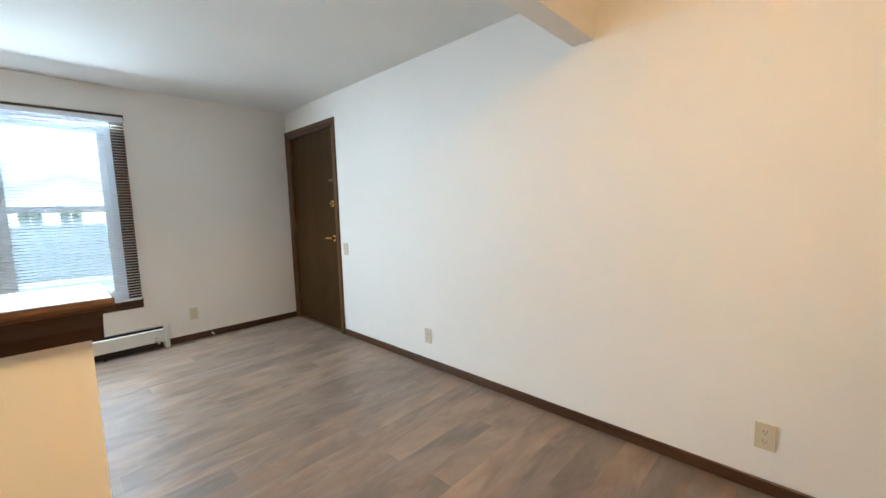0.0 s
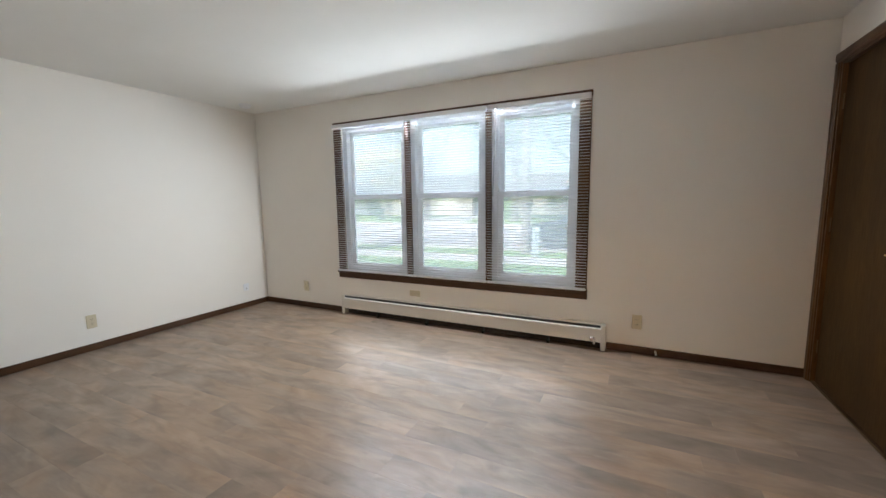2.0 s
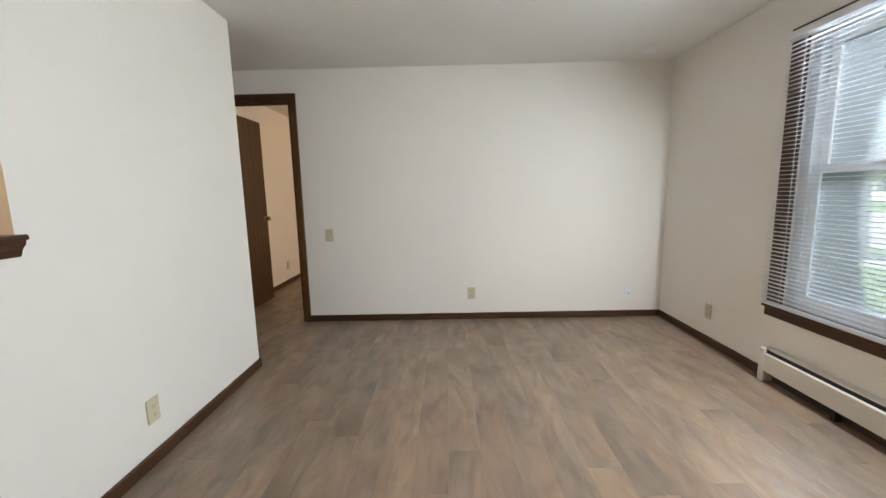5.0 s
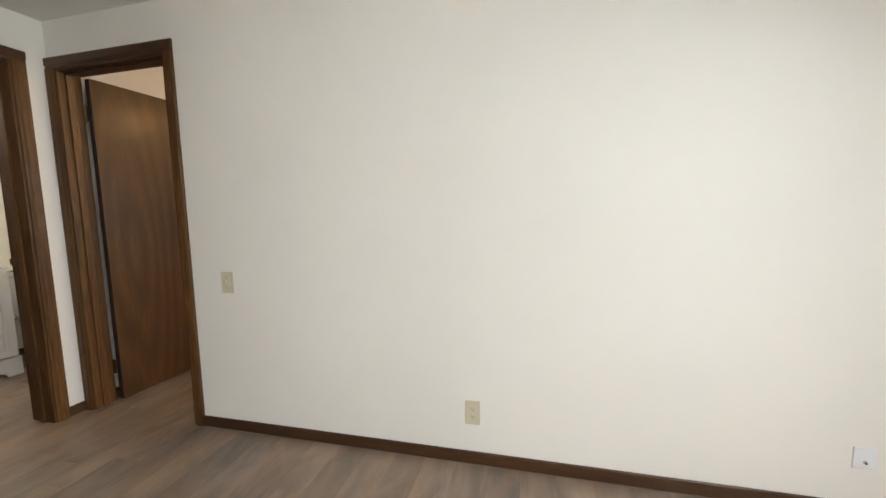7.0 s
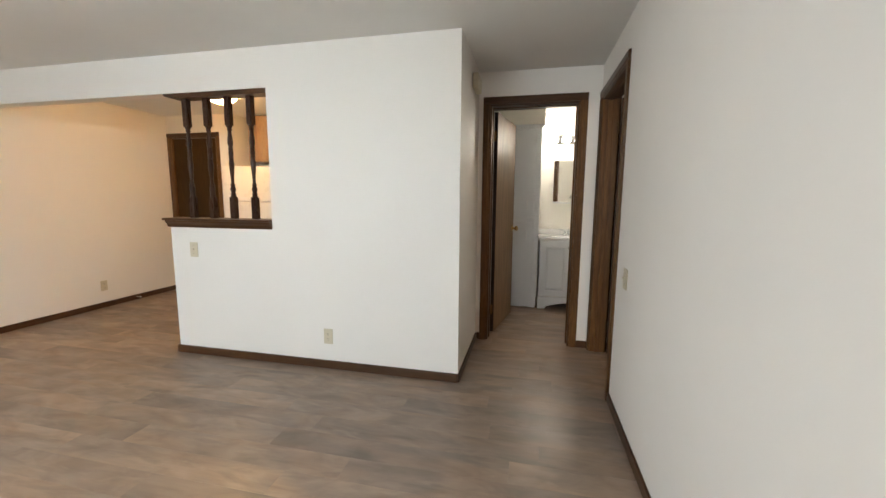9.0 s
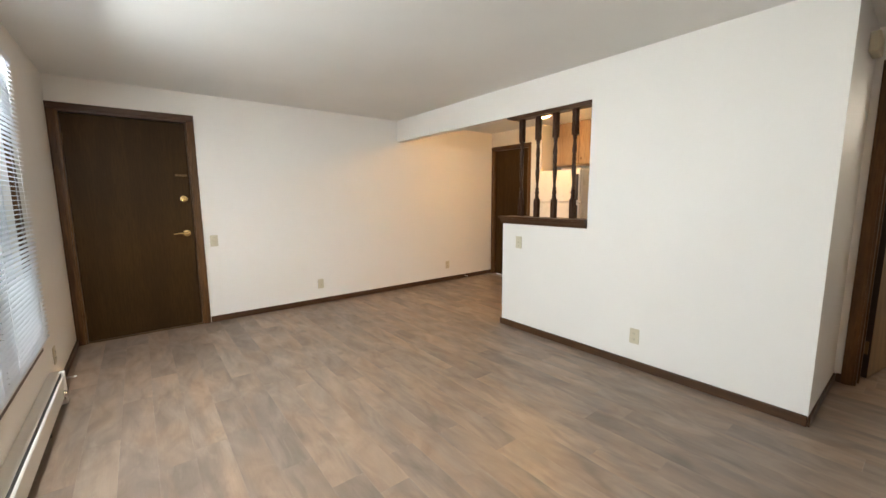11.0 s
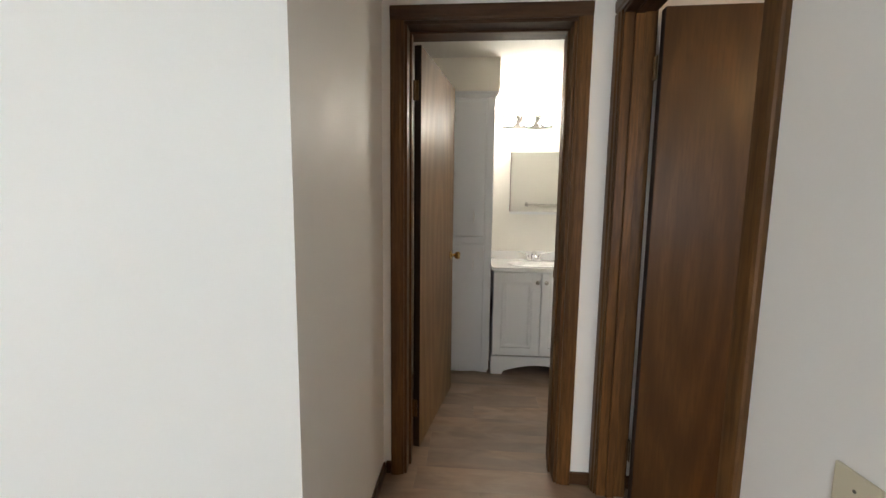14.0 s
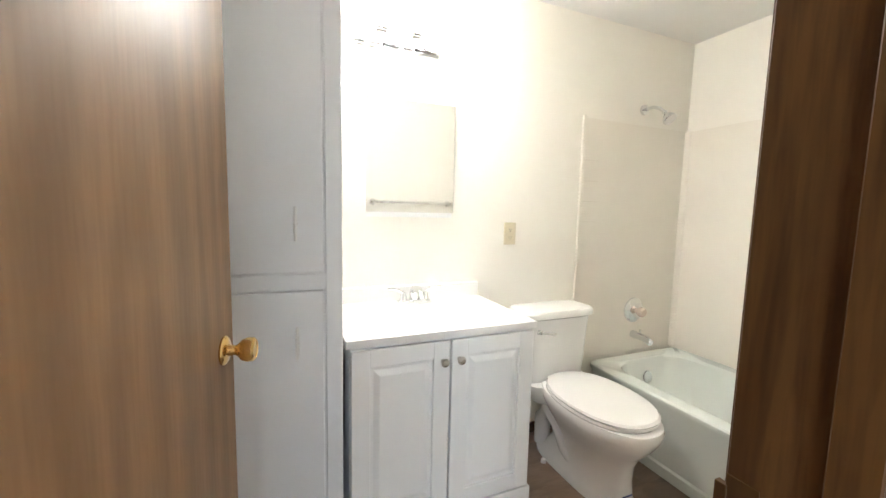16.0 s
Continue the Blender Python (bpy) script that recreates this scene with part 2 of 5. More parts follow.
OLD_BRASS = plain("antique_brass_hinge", (0.16, 0.10, 0.05), 0.35, metal=0.9, vary=0.1)
CHROME = plain("chrome", (0.78, 0.79, 0.80), 0.08, metal=1.0, vary=0.03)
NICKEL = plain("satin_nickel", (0.55, 0.52, 0.47), 0.28, metal=1.0, vary=0.04)
PORCELAIN = plain("white_porcelain", (0.84, 0.835, 0.82), 0.10, vary=0.01, coat=0.3)
TUB = plain("tub_enamel", (0.76, 0.80, 0.76), 0.13, vary=0.015, coat=0.3)
CABINET = plain("white_cabinet_paint", (0.84, 0.84, 0.83), 0.38, vary=0.015, grain=0.03, grain_scale=120)
LINEN = plain("pale_cabinet_paint", (0.81, 0.83, 0.85), 0.40, vary=0.02, grain=0.08, grain_scale=70)
MARBLE = plain("cultured_marble", (0.86, 0.85, 0.83), 0.14, vary=0.015, coat=0.3)
SURROUND = tile_sheet_material()
MIRROR = plain("mirror_silver", (0.86, 0.88, 0.87), 0.02, metal=1.0, vary=0.01)
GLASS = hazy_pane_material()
BULB = emitter("bath_bulb_glow", (1.0, 0.92, 0.80), 42.0)
BOWL = emitter("dining_bowl_glow", (1.0, 0.60, 0.24), 32.0)
HOODLIGHT = emitter("hood_lens_glow", (1.0, 0.90, 0.72), 9.0)
APPLIANCE = plain("appliance_white", (0.78, 0.74, 0.69), 0.30, vary=0.02)
APPLIANCE_DARK = plain("appliance_brown_panel", (0.045, 0.028, 0.02), 0.35)
KITCHEN_WOOD = wood("tan_cabinet_wood", (0.30, 0.19, 0.11), (0.42, 0.29, 0.18), 0.45, axis=2)
GRASS = grass_material()
ROAD = plain("road_concrete", (0.42, 0.39, 0.39), 0.85, vary=0.12, grain=0.5, grain_scale=80, large=0.4)
CONCRETE = plain("pavement_concrete", (0.44, 0.42, 0.40), 0.85, vary=0.08, grain=0.4, grain_scale=60, large=0.6)
BARK = plain("grey_bark", (0.22, 0.19, 0.175), 0.9, vary=0.2, grain=0.9, grain_scale=14, large=3.0)
LEAF = plain("spring_leaf", (0.16, 0.25, 0.050), 0.6, vary=0.2, large=0.5)
LEAF_YELLOW = plain("yellow_blossom", (0.50, 0.40, 0.045), 0.6, vary=0.15, large=0.5)
CAR_PAINT = plain("dark_car_paint", (0.020, 0.024, 0.032), 0.22, metal=0.3, vary=0.03, coat=0.8)
CAR_RED = plain("red_car_paint", (0.28, 0.035, 0.03), 0.25, vary=0.03, coat=0.8)
CAR_GLASS = plain("dark_car_glass", (0.02, 0.025, 0.03), 0.06, coat=0.5)
RUBBER = plain("tyre_rubber", (0.02, 0.02, 0.02), 0.8)
SIDING = plain("house_siding", (0.42, 0.38, 0.34), 0.7, vary=0.05)
SIDING_WHITE = plain("white_house_siding", (0.70, 0.69, 0.66), 0.7, vary=0.04)
SHINGLE = plain("roof_shingle", (0.10, 0.09, 0.085), 0.9, vary=0.12, grain=0.5, grain_scale=30)
BIN_BLUE = plain("blue_bin_plastic", (0.02, 0.06, 0.22), 0.5)
BIN_GREEN = plain("green_bin_plastic", (0.02, 0.075, 0.05), 0.5)


# ---- mesh helpers ----
def part(name, bm, material, parent=None, label="", smooth=False):
    me = bpy.data.meshes.new(name)
    bm.normal_update()
    if smooth:
        for f in bm.faces:
            f.smooth = True
    bm.to_mesh(me)
    bm.free()
    me.materials.append(material)
    ob = new(name, me)
    if smooth:
        me.set_sharp_from_angle(angle=radians(38))
    if parent:
        ob.parent = parent
    return tagged(ob, label)


def thing(name, at, label, category, group="", kind="", rz=0.0):
    ob = new(name)
    ob.empty_display_size = 0.05
    ob.matrix_world = pose(*at, 0, 0, rz)
    return tagged(ob, label, category, group, kind)


def add_box(bm, x0, x1, y0, y1, z0, z1, bev=0.0, seg=1):
    made = bmesh.ops.create_cube(bm, size=1.0, matrix=Matrix.Translation(((x0 + x1) / 2, (y0 + y1) / 2, (z0 + z1) / 2)) @ Matrix.Diagonal((abs(x1 - x0), abs(y1 - y0), abs(z1 - z0), 1)))
    if bev:
        edges = {e for v in made["verts"] for e in v.link_edges}
        bmesh.ops.bevel(bm, geom=list(edges), offset=bev, segments=seg, affect="EDGES", profile=0.5)
    return bm


def box(x0, x1, y0, y1, z0, z1, bev=0.0, seg=1):
    return add_box(bmesh.new(), x0, x1, y0, y1, z0, z1, bev, seg)


def boxes(rows, bev=0.0):
    bm = bmesh.new()
    for r in rows:
        add_box(bm, *r, bev)
    return bm


def add_lathe(bm, profile, steps=20, m=Matrix.Identity(4)):
    """profile: (radius, height) pairs about z; closed where the radius is 0."""
    rings = []
    for r, z in profile:
        if r < 1e-5:
            rings.append([bm.verts.new(m @ Vector((0, 0, z)))])
        else:
            rings.append([bm.verts.new(m @ Vector((r * math.cos(2 * math.pi * k / steps), r * math.sin(2 * math.pi * k / steps), z))) for k in range(steps)])
    for a, b in zip(rings, rings[1:]):
        for k in range(steps):
            q = (k + 1) % steps
            loop = [a[k % len(a)], a[q % len(a)], b[q % len(b)], b[k % len(b)]]
            loop = list(dict.fromkeys(loop))
            if len(loop) > 2:
                bm.faces.new(loop)
    for ring, flip in ((rings[0], True), (rings[-1], False)):
        if len(ring) > 2:
            bm.faces.new(ring[::-1] if flip else ring)
    return bm


def lathe(profile, steps=20, m=Matrix.Identity(4)):
    return add_lathe(bmesh.new(), profile, steps, m)


def add_loft(bm, rings, steps=32, caps=(True, True)):
    """rings: (cx, cy, rx, ry, z, power) rounded outlines, joined in order."""
    made = []
    for cx, cy, rx, ry, z, k in rings:
        ring = []
        for s in range(steps):
            a = 2 * math.pi * (s + 0.5) / steps
            c, d = math.cos(a), math.sin(a)
            ring.append(bm.verts.new((cx + rx * math.copysign(abs(c) ** (2 / k), c), cy + ry * math.copysign(abs(d) ** (2 / k), d), z)))
        made.append(ring)
    for a, b in zip(made, made[1:]):
        for s in range(steps):
            q = (s + 1) % steps
            bm.faces.new((a[s], a[q], b[q], b[s]))
    if caps[0]:
        bm.faces.new(made[0][::-1])
    if caps[1]:
        bm.faces.new(made[-1])
    return bm


def loft(rings, steps=32, caps=(True, True)):
    return add_loft(bmesh.new(), rings, steps, caps)


def prism(outline, axis, a, b, bev=0.0):
    """A flat outline of (u, v) pairs pushed along an axis from a to b. axis x: (y, z); y: (x, z); z: (x, y)."""
    bm = bmesh.new()
    place = {"x": lambda u, v, w: (w, u, v), "y": lambda u, v, w: (u, w, v), "z": lambda u, v, w: (u, v, w)}[axis]
    lo = [bm.verts.new(place(u, v, a)) for u, v in outline]
    hi = [bm.verts.new(place(u, v, b)) for u, v in outline]
    n = len(outline)
    for k in range(n):
        bm.faces.new((lo[k], lo[(k + 1) % n], hi[(k + 1) % n], hi[k]))
    bm.faces.new(lo[::-1])
    bm.faces.new(hi)
    bmesh.ops.recalc_face_normals(bm, faces=bm.faces)
    if bev:
        bmesh.ops.bevel(bm, geom=list(bm.edges), offset=bev, segments=1, affect="EDGES")
    return bm


def add_tube(bm, points, radius, steps=10):
    """A round bar along points; radius may be a list."""
    pts = [Vector(p) for p in points]
    rad = radius if isinstance(radius, (list, tuple)) else [radius] * len(pts)
    rings = []
    for k, p in enumerate(pts):
        d = (pts[min(k + 1, len(pts) - 1)] - pts[max(k - 1, 0)]).normalized()
        side = d.orthogonal().normalized() if abs(d.z) > 0.95 else d.cross(Vector((0, 0, 1))).normalized()
        up = side.cross(d)
        rings.append([bm.verts.new(p + rad[k] * (math.cos(2 * math.pi * s / steps) * side + math.sin(2 * math.pi * s / steps) * up)) for s in range(steps)])
    for a, b in zip(rings, rings[1:]):
        for s in range(steps):
            q = (s + 1) % steps
            bm.faces.new((a[s], a[q], b[q], b[s]))
    bm.faces.new(rings[0][::-1])
    bm.faces.new(rings[-1])
    bmesh.ops.recalc_face_normals(bm, faces=bm.faces)
    return bm


def tube(points, radius, steps=10):
    return add_tube(bmesh.new(), points, radius, steps)


TO_PLUS_Y, TO_MINUS_Y = Matrix.Rotation(radians(-90), 4, "X"), Matrix.Rotation(radians(90), 4, "X")
TO_PLUS_X, TO_MINUS_X = Matrix.Rotation(radians(90), 4, "Y"), Matrix.Rotation(radians(-90), 4, "Y")


# ---- structure ----
H = 2.31


def wall(name, rows, material, label):
    return tagged(part(name, boxes(rows), material), label, "wall", kind="structure")


E0 = -0.004
wall("wall_north", [(-0.12, 1.30, 3.37, 3.52, E0, H), (3.74, 5.37, 3.37, 3.52, E0, H), (1.30, 3.74, 3.37, 3.52, E0, 0.46), (1.30, 3.74, 3.37, 3.52, 2.035, H)], WALL, "off-white painted living room wall around the wide window")
wall("wall_east", [(5.25, 5.37, -2.42, 2.395, E0, H), (5.25, 5.37, 3.315, 3.37, E0, H), (5.25, 5.37, 2.395, 3.315, 2.04, H)], WALL, "off-white painted wall with the entrance door")
wall("wall_west", [(-0.12, 0.0, -0.87, -0.818, E0, H), (-0.12, 0.0, -0.022, 3.37, E0, H), (-0.12, 0.0, -0.818, -0.022, 2.053, H)], WALL, "off-white painted wall with the bedroom doorway")
wall("wall_partition", [(0.975, 2.38, -0.11, 0.0, E0, H), (2.38, 3.295, -0.11, 0.0, E0, 1.03), (2.38, 5.25, -0.11, 0.0, 2.035, H)], WALL, "off-white partition with a half wall and a beam over the wide opening")
wall("wall_hall", [(0.975, 1.09, -0.87, -0.11, E0, H)], WALL, "off-white painted hall wall")
wall("wall_bath_north", [(-1.92, 0.157, -1.045, -0.87, E0, H), (0.883, 1.09, -1.045, -0.87, E0, H), (0.157, 0.883, -1.045, -0.87, 2.053, H)], WALL, "off-white wall around the bathroom doorway")
wall("wall_bath_east", [(1.0, 1.09, -2.54, -0.985, E0, H)], WALL_BATH, "cream painted bathroom wall")
wall("wall_bath_south", [(-1.92, 1.09, -2.66, -2.54, E0, H)], WALL_BATH, "cream painted bathroom wall behind vanity and toilet")
wall("wall_bath_west", [(-1.92, -1.80, -2.54, -0.985, E0, H)], WALL_BATH, "cream painted bathroom wall along the tub")
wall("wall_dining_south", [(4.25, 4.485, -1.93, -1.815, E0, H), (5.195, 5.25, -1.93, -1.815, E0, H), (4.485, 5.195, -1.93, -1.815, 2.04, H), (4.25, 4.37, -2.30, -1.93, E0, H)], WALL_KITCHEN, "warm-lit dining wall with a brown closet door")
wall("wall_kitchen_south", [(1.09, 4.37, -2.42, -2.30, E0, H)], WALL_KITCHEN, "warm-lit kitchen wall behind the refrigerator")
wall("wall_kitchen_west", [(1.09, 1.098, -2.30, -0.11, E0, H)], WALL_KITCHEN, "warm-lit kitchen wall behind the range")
wall("wall_bedroom_west", [(-3.62, -3.5, -0.95, 3.37, E0, H)], WALL_PINK_LIT, "pale bedroom wall, pink lamp light mixed into its paint")
wall("wall_bedroom_south", [(-1.92, -0.12, -0.87, -0.862, E0, H), (-2.26, -1.92, -0.95, -0.862, E0, H), (-3.50, -2.88, -0.95, -0.862, E0, H), (-2.88, -2.26, -0.95, -0.862, 2.053, H)], WALL_PINK_LIT, "pale bedroom wall, pink lamp light in its paint, with a closet opening")
wall("wall_closet", [(-3.62, -1.92, -1.70, -1.60, E0, H), (-1.928, -1.92, -1.60, -0.95, E0, H), (-3.22, -3.10, -1.60, -0.95, E0, H)], WALL_PINK_LIT, "pale painted closet walls, pink lamp light mixed into the paint")
wall("wall_bedroom_north", [(-3.62, -2.5, 3.37, 3.52, E0, H), (-1.1, -0.12, 3.37, 3.52, E0, H), (-2.5, -1.1, 3.37, 3.52, E0, 0.8), (-2.5, -1.1, 3.37, 3.52, 2.03, H)], WALL_PINK_LIT, "pale bedroom wall, pink lamp light in its paint, with an added window")
tagged(part("ceiling", box(-3.62, 5.37, -2.66, 3.52, H, H + 0.12), CEILING), "matt off-white flat painted ceiling", "ceiling", kind="structure")


def baseboard(name, x0, x1, y0, y1, top=0.062):
    along_x = abs(x1 - x0) > abs(y1 - y0)
    bm = box(x0, x1, y0, y1, 0.0, top, 0.004)
    return tagged(part(name, bm, TRIM_X if along_x else TRIM_Y), "dark brown stained wooden baseboard", "baseboard", kind="structure")


B = 0.012
for seg in ((0.0, 1.262, 3.37 - B, 3.37), (3.99, 5.25 - B, 3.37 - B, 3.37), (5.25 - B, 5.25, -1.815, 2.335), (0.0, B, 0.022, 3.37 - B), (0.975, 3.295 + B, 0.0, B + 0.008),
            (3.295, 3.295 + B, -0.11, 0.0), (0.975 - B, 0.975, -0.858, B), (0.0, 0.112, -0.87, -0.87 + B), (1.09, 3.295, -0.11 - B, -0.11), (4.25, 4.43, -1.815, -1.815 + B),
            (-1.0, -0.36, -2.54, -2.54 + B), (-1.0, 0.1, -1.045 - B, -1.045), (-3.5, -3.5 + B, -0.862, 3.37), (-2.20, -0.13, -0.862, -0.862 + B), (0.935, 0.963, -0.87, -0.87 + B)):
    baseboard("baseboard", *seg)


# ---- doors ----
def casing_outline(w=0.060, d=0.017):
    """A colonial casing's section, from the opening's side outwards."""
    return [(0, 0), (0, d * 0.55), (w * 0.18, d * 0.62), (w * 0.30, d * 0.95), (w * 0.80, d), (w * 0.96, d * 0.9), (w, d * 0.6), (w, 0)]


def door_frame(parent, a, b, top, wall0, wall1, frame_axis, faces, w=0.060):
    """Jamb boards and casings round an opening from a to b along one axis; wall0 and wall1 are the wall's two faces."""
    def put(name, u0, u1, v0, v1, z0, z1, mat, bev=0.0015):
        r = (u0, u1, v0, v1, z0, z1) if frame_axis == "x" else (v0, v1, u0, u1, z0, z1)
        return part(name, box(*r, bev), mat, parent)
    j = 0.018
    lo, hi = min(wall0, wall1), max(wall0, wall1)
    mid, run = (lo + hi) / 2, TRIM_X if frame_axis == "x" else TRIM_Y
    put("jamb", a, a + j, lo - 0.002, hi + 0.002, 0, top - j, TRIM_Z)
    put("jamb", b - j, b, lo - 0.002, hi + 0.002, 0, top - j, TRIM_Z)
    put("head_jamb", a, b, lo - 0.002, hi + 0.002, top - j, top, run)
    put("stop", a + j, a + j + 0.010, mid - 0.012, mid + 0.022, 0, top - j - 0.010, TRIM_Z)
    put("stop", b - j - 0.010, b - j, mid - 0.012, mid + 0.022, 0, top - j - 0.010, TRIM_Z)
    put("head_stop", a + j, b - j, mid - 0.012, mid + 0.022, top - j - 0.010, top - j, run)
    inset = 0.005
    for face, out in faces:
        for side in (-1, 1):
            edge = a + inset if side < 0 else b - inset
            outline = [(edge + side * u, face + out * v) for u, v in casing_outline(w)]
            if frame_axis == "y":
                outline = [(v, u) for u, v in outline]
            part("casing", prism(outline, "z", 0.0, top - inset), TRIM_Z, parent, smooth=False)
        u0, u1 = a + inset - w, b - inset + w
        outline = [(face + out * v, top - inset + u) for u, v in casing_outline(w)]
        if frame_axis == "x":
            part("head_casing", prism(outline, "x", u0, u1), run, parent)
        else:
            part("head_casing", prism(outline, "y", u0, u1), run, parent)


def knob_profile(s=1.0):
    return [(0.0, 0.0), (0.032 * s, 0.0), (0.033 * s, 0.004 * s), (0.028 * s, 0.009 * s), (0.013 * s, 0.012 * s), (0.011 * s, 0.026 * s), (0.015 * s, 0.032 * s), (0.024 * s, 0.040 * s), (0.028 * s, 0.052 * s), (0.027 * s, 0.064 * s), (0.022 * s, 0.068 * s), (0.021 * s, 0.066 * s), (0.0, 0.066 * s)]


def hinge(parent, x, y, z, leaf=0.030, along="x"):
    bm = lathe([(0, -0.045), (0.0065, -0.045), (0.0065, 0.045), (0, 0.045)], 10, Matrix.Translation((x, y, z)))
    if along == "x":
        add_box(bm, x - leaf, x + leaf, y - 0.002, y + 0.001, z - 0.045, z + 0.045)
    else:
        add_box(bm, x - 0.001, x + 0.002, y - leaf, y + leaf, z - 0.045, z + 0.045)
    return part("hinge", bm, OLD_BRASS, parent, smooth=True)


# entrance door, closed, seen from inside
door = thing("door_1", (0, 0, 0), "dark brown wooden entrance door, closed, with brass lever and deadbolt", "door", kind="structure")
door_frame(door, 2.395, 3.315, 2.04, 5.25, 5.37, "y", ((5.25, -1),))
slab = part("door_slab", box(5.272, 5.316, 2.416, 3.294, 0.006, 2.018, 0.002), DOOR_DARK, door)
part("lockset_rose", lathe([(0, 0), (0.034, 0), (0.032, 0.008), (0.014, 0.012), (0.012, 0.045), (0, 0.045)], 20, Matrix.Translation((5.272, 2.475, 0.95)) @ TO_MINUS_X), BRASS, slab, "polished brass rose", True)
part("lever", tube([(5.232, 2.472, 0.95), (5.228, 2.50, 0.951), (5.227, 2.54, 0.951), (5.230, 2.585, 0.946)], [0.009, 0.011, 0.010, 0.007], 12), BRASS, slab, "polished brass lever", True)
part("deadbolt", lathe([(0, 0), (0.033, 0), (0.031, 0.010), (0.020, 0.014), (0.0, 0.016)], 20, Matrix.Translation((5.272, 2.475, 1.29)) @ TO_MINUS_X), BRASS, slab, "brass deadbolt", True)
part("thumb_turn", box(5.240, 5.258, 2.470, 2.480, 1.272, 1.308, 0.003), BRASS, slab)
part("chain_track", box(5.264, 5.272, 2.430, 2.530, 1.508, 1.530, 0.003), OLD_BRASS, slab, "tarnished brass chain track")
for hz in (0.25, 1.05, 1.80):
    hinge(door, 5.266, 3.300, hz, 0.012, "y")
part("threshold", box(5.25, 5.37, 2.413, 3.297, 0.0, 0.012, 0.003), OLD_BRASS, door)

# bathroom door, open into the bathroom
door = thing("door_2", (0, 0, 0), "brown walnut-veneer bathroom door, standing open, with brass knob", "door", kind="structure")
door_frame(door, 0.157, 0.883, 2.053, -1.045, -0.87, "x", ((-0.87, 1), (-1.045, -1)))


def slab_door(name, parent, at, rz, width, material, knob_side, z0=0.012, z1=2.028):
    """A flush door leaf that runs along its own x from the hinge."""
    leaf = part(name, box(0.0, width, -0.0175, 0.0175, z0, z1, 0.002), material, parent)
    leaf.matrix_world = pose(*at, 0, 0, rz)
    for out, m in ((0.0175, TO_PLUS_Y), (-0.0175, TO_MINUS_Y)):
        part("knob", lathe(knob_profile(0.9), 22, Matrix.Translation((width - 0.062, out, 0.955)) @ m), BRASS, leaf, "worn brass knob", True)
    # near-black strip: dark edge stain plus the hinge gap's shade, painted in
    part("hinge_edge", box(-0.0015, 0.0005, -0.0165, 0.0165, z0 + 0.001, z1 - 0.001), EDGE_DARK, leaf, "dark stained door edge with its shade painted in")
    part("latch_plate", box(width - 0.0005, width + 0.0012, -0.012, 0.012, 0.925, 0.985), BRASS, leaf)
    return leaf


part("strike_plate", boxes([(0.175, 0.1765, -1.046, -1.016, 0.925, 0.985), (0.170, 0.178, -1.056, -1.044, 0.938, 0.972)], 0.0005), OLD_BRASS, door, "worn metal strike plate")
slab_door("door_slab", door, (0.846, -1.062, 0), 259.3, 0.70, DOOR_TAN, 1)
for hz in (0.23, 1.82):
    hinge(door, 0.860, -1.052, hz, 0.020)

# bedroom door, open into the bedroom
door = thing("door_3", (0, 0, 0), "brown walnut-veneer bedroom door, standing open, with brass knob", "door", kind="structure")
door_frame(door, -0.818, -0.022, 2.053, -0.12, 0.0, "y", ((0.0, 1), (-0.12, -1)))
slab_door("door_slab", door, (-0.130, -0.766, 0), 178.5, 0.765, DOOR_RED, 1)
for hz in (0.23, 1.82):
    hinge(door, -0.122, -0.796, hz, 0.020, "y")

# closet door of the dining area, closed
door = thing("door_4", (0, 0, 0), "dark brown flush closet door, closed", "door", kind="structure")
door_frame(door, 4.485, 5.195, 2.04, -1.93, -1.815, "x", ((-1.815, 1),), w=0.052)
slab = part("door_slab", box(4.506, 5.174, -1.875, -1.835, 0.008, 2.018, 0.002), DOOR_DARK, door)
part("knob", lathe(knob_profile(0.8), 18, Matrix.Translation((4.57, -1.835, 0.95)) @ TO_PLUS_Y), BRASS, slab, "brass knob", True)

# bedroom closet: its door stands open into the room, off the far jamb
door = thing("door_5", (0, 0, 0), "golden-brown flush bedroom closet door, standing open in a dark frame", "door", kind="structure")
door_frame(door, -2.88, -2.26, 2.053, -0.95, -0.862, "x", ((-0.862, 1),))
slab_door("door_slab", door, (-2.893, -0.838, 0), 88.0, 0.58, DOOR, 1)
for hz in (0.23, 1.82):
    part("hinge", lathe([(0, -0.045), (0.0065, -0.045), (0.0065, 0.045), (0, 0.045)], 10, Matrix.Translation((-2.868, -0.852, hz))), BRASS, door, "bright brass hinge", True)
shelf = thing("closet_shelf", (-2.52, -1.35, 1.66), "white painted closet shelf with a hanging rod beneath", "shelf")
part("board", box(-0.578, 0.59, -0.248, 0.09, 0.0, 0.019, 0.002), CABINET, shelf)
part("cleat", box(-0.578, 0.59, -0.249, -0.231, -0.062, -0.001, 0.002), CABINET, shelf)
part("rod", tube([(-0.578, 0.03, -0.075), (0.59, 0.03, -0.075)], 0.016, 12), NICKEL, shelf, "metal hanging rod", True)


# ---- window ----
win = thing("window_1", (0, 0, 0), "triple white vinyl double-hung window in dark brown wooden casing", "window", kind="structure")
WX = (1.215, 2.127, 2.968, 3.825)
part("casing", box(1.215, 1.318, 3.352, 3.37, 0.49, 2.030, 0.002), TRIM_Z, win)
part("casing", box(3.735, 3.825, 3.352, 3.37, 0.49, 2.030, 0.002), TRIM_Z, win)
part("head_casing", box(1.210, 3.830, 3.352, 3.37, 2.030, 2.078, 0.002), TRIM_X, win)
